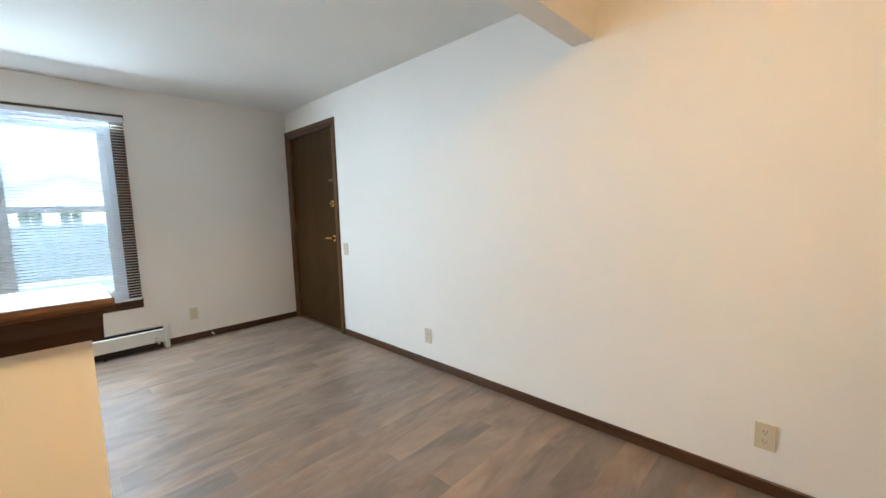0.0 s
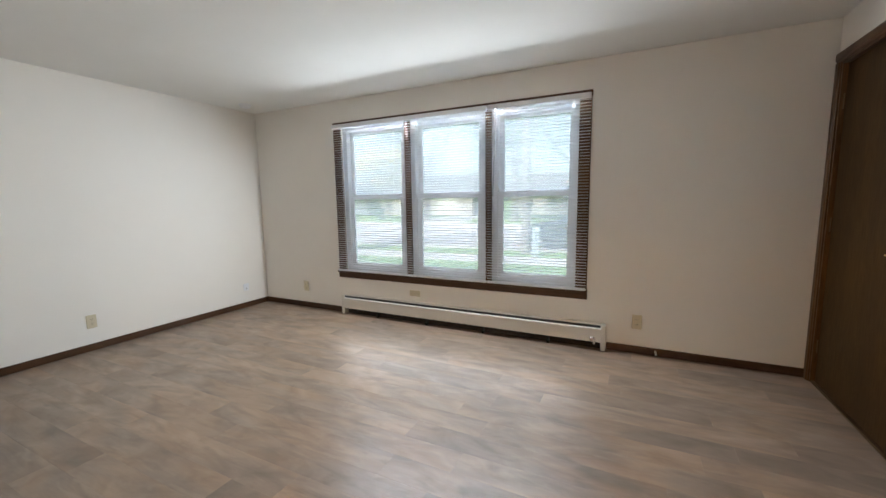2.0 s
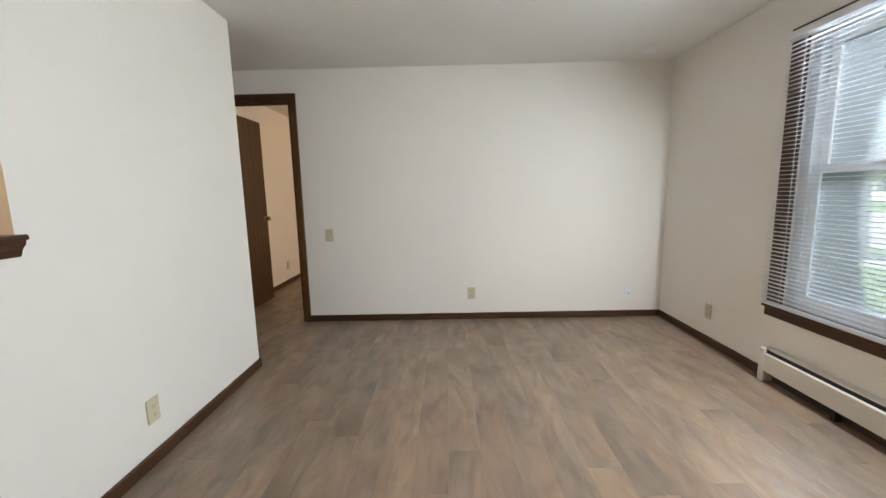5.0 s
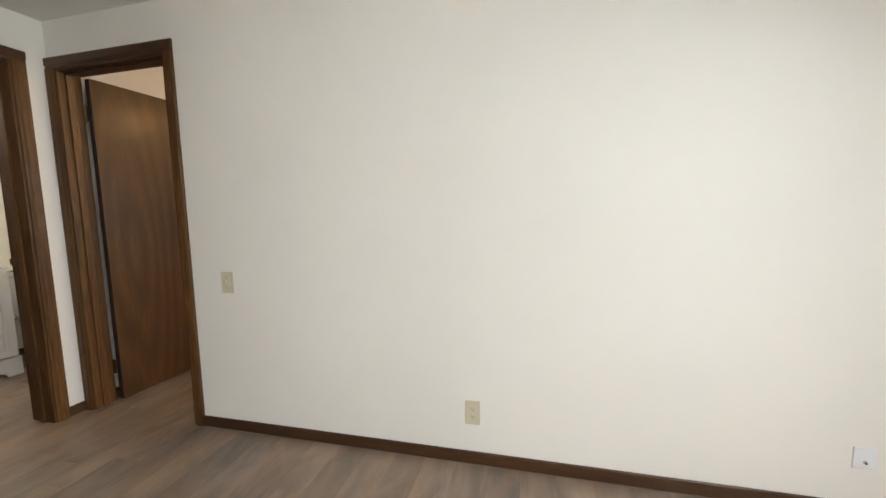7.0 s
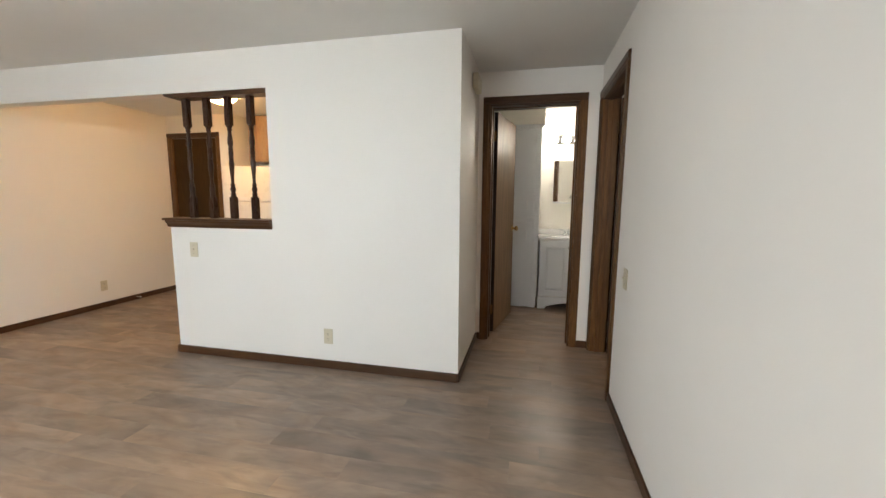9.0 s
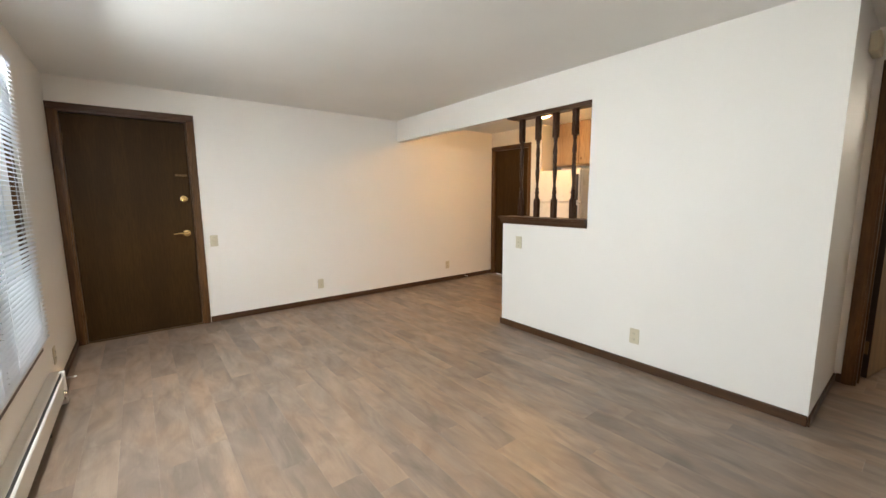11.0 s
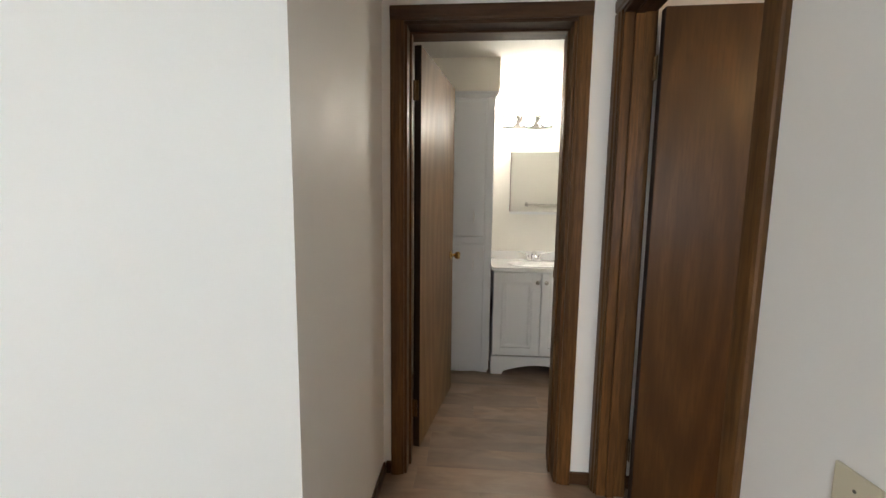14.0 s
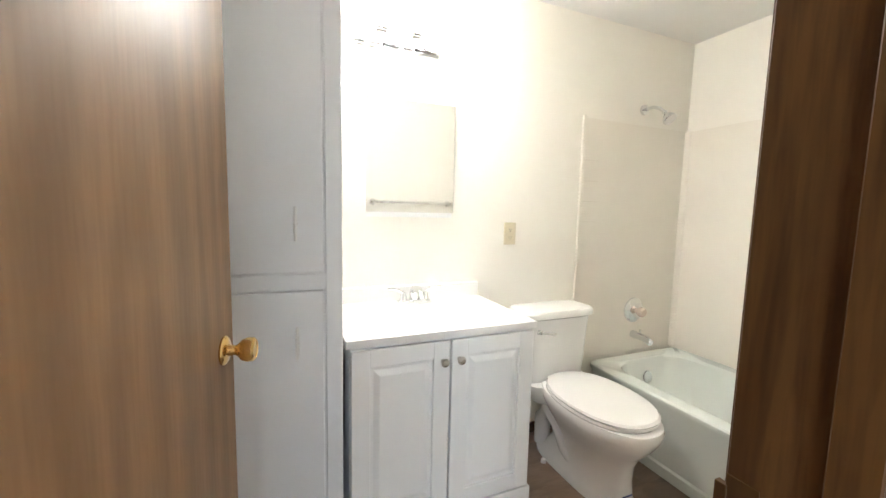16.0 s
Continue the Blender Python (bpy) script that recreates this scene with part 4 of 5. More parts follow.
lamp = thing("vanity_light_bar", (0.125, -2.54, 1.982), "chrome bathroom light bar with three lit globe bulbs", "light fixture")
part("back_plate", box(-0.205, 0.205, 0.0, 0.020, -0.052, 0.052, 0.005, 2), CHROME, lamp)
for q, z in enumerate((-0.040, -0.028, 0.028, 0.040)):
    part("ridge", box(-0.195, 0.195, 0.020, 0.027, z - 0.005, z + 0.005, 0.0025), CHROME, lamp)
for x in (-0.150, 0.0, 0.150):
    part("socket", lathe([(0, 0), (0.027, 0), (0.025, 0.010), (0.025, 0.022), (0.032, 0.042), (0.043, 0.056), (0.050, 0.066), (0.0485, 0.066), (0.041, 0.055), (0.030, 0.042), (0.020, 0.030), (0, 0.030)], 28, Matrix.Translation((x, 0.020, 0)) @ TO_PLUS_Y), CHROME, lamp, smooth=True)
    part("globe_bulb", lathe([(0.0, 0.0), (0.014, 0.002), (0.022, 0.012), (0.037, 0.028), (0.046, 0.050), (0.044, 0.068), (0.033, 0.085), (0.015, 0.094), (0, 0.096)], 20, Matrix.Translation((x, 0.052, 0)) @ TO_PLUS_Y), BULB, lamp, "glowing globe bulb", True)

rail = thing("towel_bar", (-0.436, -1.045, 1.305), "chrome towel bar on the bathroom wall", "towel bar")
part("bar", tube([(-0.335, -0.062, 0), (0.335, -0.062, 0)], 0.0095, 12), CHROME, rail, smooth=True)
for x in (-0.335, 0.335):
    part("post", lathe([(0, 0), (0.026, 0), (0.024, 0.008), (0.014, 0.016), (0.014, 0.052), (0.018, 0.062), (0.014, 0.074), (0, 0.076)], 16, Matrix.Translation((x, 0, 0)) @ TO_MINUS_Y), CHROME, rail, smooth=True)

toilet = thing("toilet", (-0.725, -2.54, 0.0), "white two-piece porcelain toilet with the lid closed", "toilet")
part("tank", loft([(0.015, 0.105, 0.178, 0.080, 0.385, 5), (0.015, 0.105, 0.187, 0.086, 0.45, 5), (0.015, 0.108, 0.202, 0.092, 0.700, 5), (0.015, 0.108, 0.204, 0.093, 0.715, 5)], 40), PORCELAIN, toilet, smooth=True)
part("tank_lid", loft([(0.015, 0.110, 0.210, 0.098, 0.716, 5), (0.015, 0.110, 0.220, 0.107, 0.722, 5), (0.015, 0.110, 0.221, 0.108, 0.745, 5), (0.015, 0.110, 0.212, 0.100, 0.757, 5), (0.015, 0.110, 0.14, 0.05, 0.760, 4)], 40), PORCELAIN, toilet, smooth=True)
part("flush_lever", add_tube(lathe([(0, 0), (0.014, 0), (0.012, 0.010), (0, 0.012)], 12, Matrix.Translation((0.150, 0.198, 0.655)) @ TO_PLUS_Y), [(0.150, 0.214, 0.655), (0.105, 0.220, 0.650), (0.070, 0.220, 0.644)], [0.007, 0.006, 0.008], 8), CHROME, toilet, "chrome flush lever", True)
part("bowl", loft([(0, 0.37, 0.112, 0.275, 0.0, 3.2), (0, 0.37, 0.113, 0.276, 0.014, 3.2), (0, 0.385, 0.100, 0.252, 0.040, 3.0), (0, 0.415, 0.092, 0.222, 0.120, 2.6), (0, 0.425, 0.096, 0.220, 0.190, 2.4), (0, 0.430, 0.120, 0.240, 0.245, 2.3), (0, 0.438, 0.156, 0.276, 0.295, 2.25), (0, 0.440, 0.176, 0.301, 0.340, 2.25), (0, 0.440, 0.183, 0.310, 0.372, 2.25), (0, 0.440, 0.178, 0.305, 0.390, 2.25)], 48), PORCELAIN, toilet, smooth=True)
part("rear_deck", loft([(0, 0.13, 0.150, 0.110, 0.290, 4), (0, 0.13, 0.185, 0.118, 0.350, 4), (0, 0.13, 0.190, 0.120, 0.384, 4)], 32), PORCELAIN, toilet, smooth=True)
part("trapway", tube([(0.050, 0.13, 0.03), (0.056, 0.14, 0.17), (0.062, 0.20, 0.255), (0.066, 0.28, 0.215), (0.066, 0.34, 0.12), (0.060, 0.42, 0.05)], [0.040, 0.044, 0.046, 0.044, 0.040, 0.030], 14), PORCELAIN, toilet, smooth=True)
part("seat", loft([(0, 0.450, 0.183, 0.262, 0.391, 2.25), (0, 0.450, 0.187, 0.268, 0.398, 2.25), (0, 0.450, 0.184, 0.265, 0.408, 2.25)], 44), PORCELAIN, toilet, smooth=True)
part("seat_lid", loft([(0, 0.452, 0.184, 0.266, 0.411, 2.25), (0, 0.452, 0.188, 0.270, 0.418, 2.25), (0, 0.450, 0.182, 0.262, 0.427, 2.25), (0, 0.446, 0.120, 0.190, 0.432, 2.2)], 44), PORCELAIN, toilet, "white closed plastic lid", True)
for sx in (-1, 1):
    part("seat_hinge", box(sx * 0.075 - 0.02, sx * 0.075 + 0.02, 0.198, 0.225, 0.386, 0.425, 0.006, 2), PORCELAIN, toilet)
    part("bolt_cap", lathe([(0, 0), (0.014, 0), (0.012, 0.016), (0.006, 0.021), (0, 0.022)], 14, Matrix.Translation((sx * 0.128, 0.25, 0.0))), PORCELAIN, toilet, smooth=True)
part("blue_label", box(-0.030, 0.026, 0.6375, 0.6395, 0.060, 0.068, 0.0005), plain("blue_label_print", (0.02, 0.05, 0.25), 0.4), toilet, "small blue strip label")
valve = thing("toilet_supply_valve", (-0.455, -2.54, 0.17), "chrome toilet supply valve and flexible hose at the wall", "valve")
part("stop_valve", add_lathe(lathe([(0, 0), (0.028, 0), (0.026, 0.005), (0.009, 0.007), (0.009, 0.06), (0, 0.06)], 16, TO_PLUS_Y), [(0, 0), (0.018, 0), (0.018, 0.012), (0, 0.012)], 12, Matrix.Translation((0, 0.060, -0.02)) @ TO_PLUS_Y), CHROME, valve, smooth=True)
part("hose", tube([(0, 0.052, 0.0), (-0.01, 0.055, 0.08), (-0.05, 0.075, 0.15), (-0.115, 0.09, 0.215)], 0.006, 8), NICKEL, valve, smooth=True)

tub = thing("bathtub", (-1.428, -1.795, 0.0), "pale enamelled built-in bathtub along the wall", "bathtub")
part("shell", loft([(0, 0, 0.368, 0.715, 0.0, 24), (0, 0, 0.368, 0.715, 0.05, 24), (0.0, 0, 0.360, 0.715, 0.06, 24), (0, 0, 0.360, 0.715, 0.335, 24), (0, 0, 0.370, 0.718, 0.350, 24), (0, 0, 0.370, 0.718, 0.372, 24), (0, 0, 0.362, 0.714, 0.380, 22), (0, 0, 0.295, 0.640, 0.380, 7), (0, 0, 0.283, 0.628, 0.368, 6), (0, 0, 0.262, 0.600, 0.22, 5), (0, 0, 0.235, 0.555, 0.10, 4.5), (0, 0, 0.19, 0.53, 0.068, 4), (0, 0, 0.05, 0.3, 0.060, 3)], 72), TUB, tub, smooth=True)
part("overflow_plate", lathe([(0, 0), (0.036, 0), (0.034, 0.006), (0.010, 0.009), (0, 0.009)], 22, Matrix.Translation((0.0, -0.602, 0.275)) @ Matrix.Rotation(radians(-78), 4, "X")), CHROME, tub, "chrome overflow plate", True)

sur = thing("tub_surround", (0, 0, 0), "cream moulded tub surround panels with edge trim", "tub surround")
part("end_panel", box(-1.795, -0.958, -2.538, -2.533, 0.385, 1.775, 0.001), SURROUND, sur)
part("long_panel", box(-1.799, -1.794, -2.532, -0.990, 0.385, 1.775, 0.001), SURROUND, sur)
part("edge_trim", box(-0.968, -0.945, -2.539, -2.527, 0.02, 1.785, 0.003), SURROUND, sur)
part("corner_trim", prism([(-1.795, -2.533), (-1.770, -2.533), (-1.776, -2.522), (-1.784, -2.514), (-1.795, -2.508)], "z", 0.385, 1.775), SURROUND, sur)
bm = bmesh.new()
for z in (1.20, 1.315, 1.43, 1.545):
    add_box(bm, -1.075, -0.972, -2.5338, -2.5322, z, z + 0.002)
part("tile_score", bm, plain("surround_groove", (0.69, 0.64, 0.55), 0.35), sur, "faint scored tile lines")

shower = thing("shower", (-1.40, -2.532, 1.865), "chrome shower head on a bent arm", "shower head")
part("flange", lathe([(0, -0.006), (0.030, -0.006), (0.028, 0.008), (0.010, 0.012), (0, 0.012)], 18, TO_PLUS_Y), CHROME, shower, smooth=True)
part("arm", tube([(0, 0, 0), (-0.002, 0.06, 0.004), (-0.004, 0.10, -0.012), (-0.006, 0.13, -0.040)], 0.010, 12), CHROME, shower, smooth=True)
part("head", lathe([(0, 0), (0.012, 0), (0.014, 0.012), (0.011, 0.020), (0.024, 0.034), (0.037, 0.058), (0.038, 0.068), (0.033, 0.072), (0, 0.070)], 20, Matrix.Translation((-0.006, 0.124, -0.034)) @ Matrix.Rotation(radians(-140), 4, "X")), CHROME, shower, smooth=True)
mixer = thing("shower_valve", (-1.425, -2.532, 0.655), "chrome round shower valve with clear knob", "shower valve")
part("escutcheon", lathe([(0, -0.0), (0.078, -0.0), (0.076, 0.008), (0.050, 0.020), (0.030, 0.024), (0, 0.024)], 30, TO_PLUS_Y), CHROME, mixer, smooth=True)
part("knob", lathe([(0, 0.022), (0.016, 0.022), (0.018, 0.040), (0.030, 0.052), (0.030, 0.075), (0.022, 0.082), (0, 0.082)], 10, TO_PLUS_Y), plain("clear_acrylic", (0.62, 0.50, 0.42), 0.15, coat=0.5), mixer, "clear acrylic knob")
spout = thing("tub_spout", (-1.435, -2.532, 0.500), "chrome tub spout with diverter", "tub spout")
part("body", tube([(0, -0.002, 0), (0, 0.05, 0.0), (0, 0.10, -0.004), (0, 0.135, -0.018)], [0.024, 0.023, 0.022, 0.019], 16), CHROME, spout, smooth=True)
part("diverter", lathe([(0, 0.018), (0.005, 0.018), (0.005, 0.032), (0.009, 0.034), (0.008, 0.042), (0, 0.043)], 12, Matrix.Translation((0, 0.055, 0))), CHROME, spout, smooth=True)


# ---- dining and kitchen ----
lamp = thing("ceiling_light", (3.56, -0.90, H), "warm glowing frosted glass ceiling light with brass trim", "ceiling light")
part("canopy", lathe([(0, -0.018), (0.095, -0.018), (0.105, -0.010), (0.108, 0.0), (0, 0.0)], 28), BRASS, lamp, "brass canopy", True)
bm = bmesh.new()
for k, (r, z) in enumerate(((0.135, -0.020), (0.150, -0.040), (0.142, -0.070), (0.110, -0.100), (0.060, -0.120), (0.015, -0.126))):
    ring = [bm.verts.new((r * (1 + 0.035 * math.cos(12 * a) * (1 if k < 3 else 0.3)) * math.cos(a), r * (1 + 0.035 * math.cos(12 * a) * (1 if k < 3 else 0.3)) * math.sin(a), z)) for a in (2 * math.pi * s / 48 for s in range(48))]
    if k:
        for s in range(48):
            bm.faces.new((last[s], last[(s + 1) % 48], ring[(s + 1) % 48], ring[s]))
    last = ring
bm.faces.new(last)
bmesh.ops.recalc_face_normals(bm, faces=bm.faces)
part("glass_bowl", bm, BOWL, lamp, "glowing scalloped glass bowl", True)
part("finial", lathe([(0, -0.150), (0.006, -0.148), (0.009, -0.138), (0.005, -0.130), (0.008, -0.125), (0, -0.124)], 12), BRASS, lamp, smooth=True)

copy_thing(lamp, pose(-1.80, 1.25, H))

fridge = thing("refrigerator", (3.74, -1.46, 0.0), "white top-freezer refrigerator with dark handles", "refrigerator")
part("body", box(-0.35, 0.35, -0.70, -0.055, 0.03, 1.625, 0.008, 2), APPLIANCE, fridge)
d = part("freezer_door", box(-0.35, 0.35, -0.050, 0.0, 1.215, 1.625, 0.012, 2), APPLIANCE, fridge)
part("handle", box(-0.335, -0.300, 0.0, 0.035, 1.24, 1.56, 0.008, 2), APPLIANCE_DARK, d, "brown plastic handle")
d = part("fridge_door", box(-0.35, 0.35, -0.050, 0.0, 0.08, 1.205, 0.012, 2), APPLIANCE, fridge)
part("handle", box(-0.335, -0.300, 0.0, 0.035, 0.72, 1.18, 0.008, 2), APPLIANCE_DARK, d, "brown plastic handle")
part("kick_grille", box(-0.33, 0.33, -0.08, -0.03, 0.0, 0.075), APPLIANCE_DARK, fridge)
cab = thing("wall_cabinet", (3.74, -1.98, 1.72), "tan wooden kitchen cabinet above the refrigerator", "cabinet", "kitchen wall cabinets")
part("body", box(-0.40, 0.40, -0.318, 0.0, 0.0, 0.585, 0.002), KITCHEN_WOOD, cab)
for x0, x1 in ((-0.39, -0.004), (0.004, 0.39)):
    d = part("door", box(x0, x1, 0.002, 0.020, 0.012, 0.575, 0.004), KITCHEN_WOOD, cab)
    part("handle", lathe([(0, 0), (0.008, 0), (0.014, 0.014), (0, 0.018)], 12, Matrix.Translation((x0 + 0.04 if x0 > 0 else x1 - 0.04, 0.020, 0.08)) @ TO_PLUS_Y), OLD_BRASS, d, smooth=True)

oven = thing("kitchen_range", (1.10, -0.95, 0.0), "white electric kitchen range with a brown control panel", "range", rz=0)
part("body", box(0.0, 0.62, -0.38, 0.38, 0.05, 0.905, 0.004), APPLIANCE, oven)
part("cooktop", box(0.0, 0.635, -0.382, 0.382, 0.906, 0.922, 0.005, 2), APPLIANCE, oven)
for x, y, r in ((0.18, -0.19, 0.08), (0.18, 0.19, 0.10), (0.46, -0.19, 0.10), (0.46, 0.19, 0.08)):
    part("coil_burner", lathe([(r, 0.922), (r, 0.930), (r - 0.012, 0.934), (r - 0.024, 0.930), (r - 0.036, 0.934), (r - 0.05, 0.928), (0.0, 0.926)], 24, Matrix.Translation((x, y, 0))), BLACK, oven, "black coil burner", True)
back = part("backguard", box(0.0, 0.07, -0.38, 0.38, 0.923, 1.10, 0.006, 2), APPLIANCE, oven)
part("control_panel", box(0.071, 0.075, -0.37, 0.37, 0.962, 1.078, 0.001), APPLIANCE_DARK, back, "dark brown control panel")
for y in (-0.28, -0.16, -0.04, 0.05, 0.145, 0.24):
    part("knob", add_lathe(lathe([(0, 0), (0.022, 0), (0.024, 0.006), (0.020, 0.010), (0.0, 0.010)], 20, Matrix.Translation((0.075, y, 1.02)) @ TO_PLUS_X), [(0, 0.010), (0.013, 0.010), (0.012, 0.024), (0, 0.024)], 14, Matrix.Translation((0.075, y, 1.02)) @ TO_PLUS_X), CHROME, back, "chrome-ringed knob", True)
part("oven_door", box(0.621, 0.655, -0.37, 0.37, 0.25, 0.80, 0.008, 2), APPLIANCE, oven)
part("drawer", box(0.621, 0.645, -0.37, 0.37, 0.07, 0.235, 0.006, 2), APPLIANCE, oven)
part("plinth", box(0.02, 0.58, -0.36, 0.36, 0.0, 0.05), BLACK, oven)
hood = thing("range_hood", (1.099, -0.95, 1.70), "steel range hood with a lit lamp over the range", "range hood")
part("shell", prism([(0.0, 0.0), (0.45, 0.0), (0.45, 0.035), (0.30, 0.125), (0.0, 0.125)], "y", -0.38, 0.38, 0.002), APPLIANCE, hood)
part("lamp_lens", box(0.18, 0.34, -0.08, 0.08, -0.008, -0.001, 0.002), HOODLIGHT, hood, "glowing lamp lens")
cab = thing("wall_cabinet", (1.10, -0.95, 1.828), "tan wooden kitchen cabinet above the range hood", "cabinet", "kitchen wall cabinets")
part("body", box(0.0, 0.31, -0.38, 0.38, 0.0, 0.478, 0.002), KITCHEN_WOOD, cab)
for y0, y1 in ((-0.37, -0.004), (0.004, 0.37)):
    part("door", box(0.312, 0.330, y0, y1, 0.012, 0.465, 0.004), KITCHEN_WOOD, cab)


# ---- outside ----
G = -0.50
tagged(part("ground", box(-400, 400, -300, 600, G - 0.5, G), GRASS), "spring-green lawn that reaches the far houses", "lawn", kind="structure")
tagged(part("pavement", box(-200, 200, 10.2, 11.35, G - 0.1, G + 0.03, 0.01), CONCRETE), "pale concrete pavement along the lawn", "pavement", kind="structure")
tagged(part("road", box(-200, 200, 12.9, 24.6, G - 0.1, G + 0.008), ROAD), "wide pale worn concrete road", "road", kind="structure")
for y in (12.75, 24.60):
    tagged(part("kerb", box(-200, 200, y, y + 0.15, G - 0.1, G + 0.10, 0.015), CONCRETE), "pale concrete kerb along the road", "kerb", kind="structure")
tagged(part("driveway", prism([(-13.0, 24.75), (-7.5, 24.75), (-10.5, 44.0), (-14.5, 44.0)], "z", G - 0.1, G + 0.02), CONCRETE), "pale concrete driveway across the road", "driveway", kind="structure")
tagged(part("pavement", box(-200, 200, 26.2, 27.5, G - 0.1, G + 0.03, 0.01), CONCRETE), "pale concrete pavement across the road", "pavement", kind="structure")


def branch(bm, rnd, p, d, length, r, depth, tips, spread=0.55, up=0.15):
    """A tapering limb that forks, adding its tips to the list."""
    pts, rad, q, v = [p], [r], p.copy(), d.copy()
    for k in range(3):
        v = (v + Vector((rnd.uniform(-0.14, 0.14), rnd.uniform(-0.14, 0.14), rnd.uniform(-0.04, up)))).normalized()
        q = q + v * (length / 3)
        pts.append(q.copy())
        rad.append(r * (1 - 0.45 * (k + 1) / 3))
    add_tube(bm, pts, rad, 8 if r > 0.08 else 5)
    if depth == 0:
        tips.append(q)
        return
    for _ in range(rnd.choice((2, 3, 3))):
        w = (v + Vector((rnd.uniform(-1, 1), rnd.uniform(-1, 1), rnd.uniform(-0.3, 0.7))) * spread).normalized()
        branch(bm, rnd, q, w, length * rnd.uniform(0.62, 0.82), r * 0.52, depth - 1, tips, spread, up)
    if depth > 1:
        tips.append(q)


def tree(x, y, height, r, leaf, label, seed, depth=4, per_tip=26, leaf_size=0.16, cloud=0.75, lean=(0, 0), first=0.34):
    rnd = random.Random(seed)
    t = thing("tree", (x, y, G), label, "tree", "street trees")
    bm, tips = bmesh.new(), []
    foot = Vector((0, 0, -0.1))
    knee = Vector((lean[0], lean[1], height * first))
    add_tube(bm, [foot, foot + (knee - foot) * 0.06, foot + (knee - foot) * 0.5, knee], [r * 1.45, r * 1.08, r * 0.92, r * 0.86], 14)
    for k in range(4):
        a = 2 * math.pi * k / 4 + rnd.uniform(-0.4, 0.4)
        d = Vector((math.cos(a) * 0.55, math.sin(a) * 0.55, 1.0)).normalized()
        branch(bm, rnd, knee - Vector((0, 0, 0.1)), d, height * 0.27, r * 0.58, depth - 1, tips)
    part("trunk", bm, BARK, t, "rough grey bark", True)
    if leaf:
        verts, faces = [], []
        for p in tips:
            for _ in range(per_tip):
                c = p + Vector((rnd.gauss(0, cloud), rnd.gauss(0, cloud), rnd.gauss(0, cloud * 0.8)))
                u = Vector((rnd.gauss(0, 1), rnd.gauss(0, 1), rnd.gauss(0, 1))).normalized()
                w = u.orthogonal().normalized()
                s = leaf_size * rnd.uniform(0.6, 1.4)
                b = len(verts)
                verts += [c - u * s, c + w * s * 0.5, c + u * s, c - w * s * 0.5]
                faces.append((b, b + 1, b + 2, b + 3))
        me = bpy.data.meshes.new("crown")
        me.from_pydata(verts, [], faces)
        me.materials.append(leaf)
        o = new("crown", me)
        o.parent = t
    return t


tree(-5.52, 10.5, 12.5, 0.50, None, "thick grey forked tree trunk with bare limbs on the lawn", 3, depth=4, first=0.26)
tree(1.10, 12.25, 11.0, 0.16, LEAF, "slim street tree with fresh green leaves by the pavement", 5, depth=4, per_tip=14, leaf_size=0.11, first=0.42)
tree(-12.3, 30.0, 14.0, 0.50, None, "tall thick tree with bare spreading limbs across the road", 11, depth=5, first=0.24)
tree(-18.4, 33.4, 7.4, 0.20, LEAF_YELLOW, "yellow blossoming tree in front of a house", 12, depth=3, per_tip=80, leaf_size=0.18, cloud=0.55, first=0.30)
tree(-4.5, 31.0, 12.0, 0.30, LEAF, "broad green-leaved tree across the road", 13, depth=4, per_tip=60, leaf_size=0.24, cloud=0.9)
tree(-0.5, 36.0, 12.5, 0.30, LEAF, "broad green-leaved tree across the road", 14, depth=4, per_tip=60, leaf_size=0.24, cloud=0.9)
tree(-25.0, 44.0, 13.0, 0.35, LEAF, "green-leaved tree behind the houses", 15, depth=4, per_tip=30, leaf_size=0.28, cloud=1.0)
tree(-33.0, 36.0, 12.0, 0.35, LEAF, "green-leaved tree beside a far house", 16, depth=4, per_tip=26, leaf_size=0.28, cloud=1.0)
tree(-12.5, 22.0 + 26.0, 14.0, 0.35, LEAF, "green-leaved tree behind the houses", 17, depth=4, per_tip=26, leaf_size=0.28, cloud=1.0)
stake = tagged(part("young_tree", tube([(0.868, 9.345, G - 0.05), (0.80, 9.40, 0.55), (0.62, 9.50, 1.75), (0.52, 9.55, 2.6)], [0.030, 0.026, 0.020, 0.010], 8), BARK, smooth=True), "thin leaning bare sapling on the lawn", "sapling")


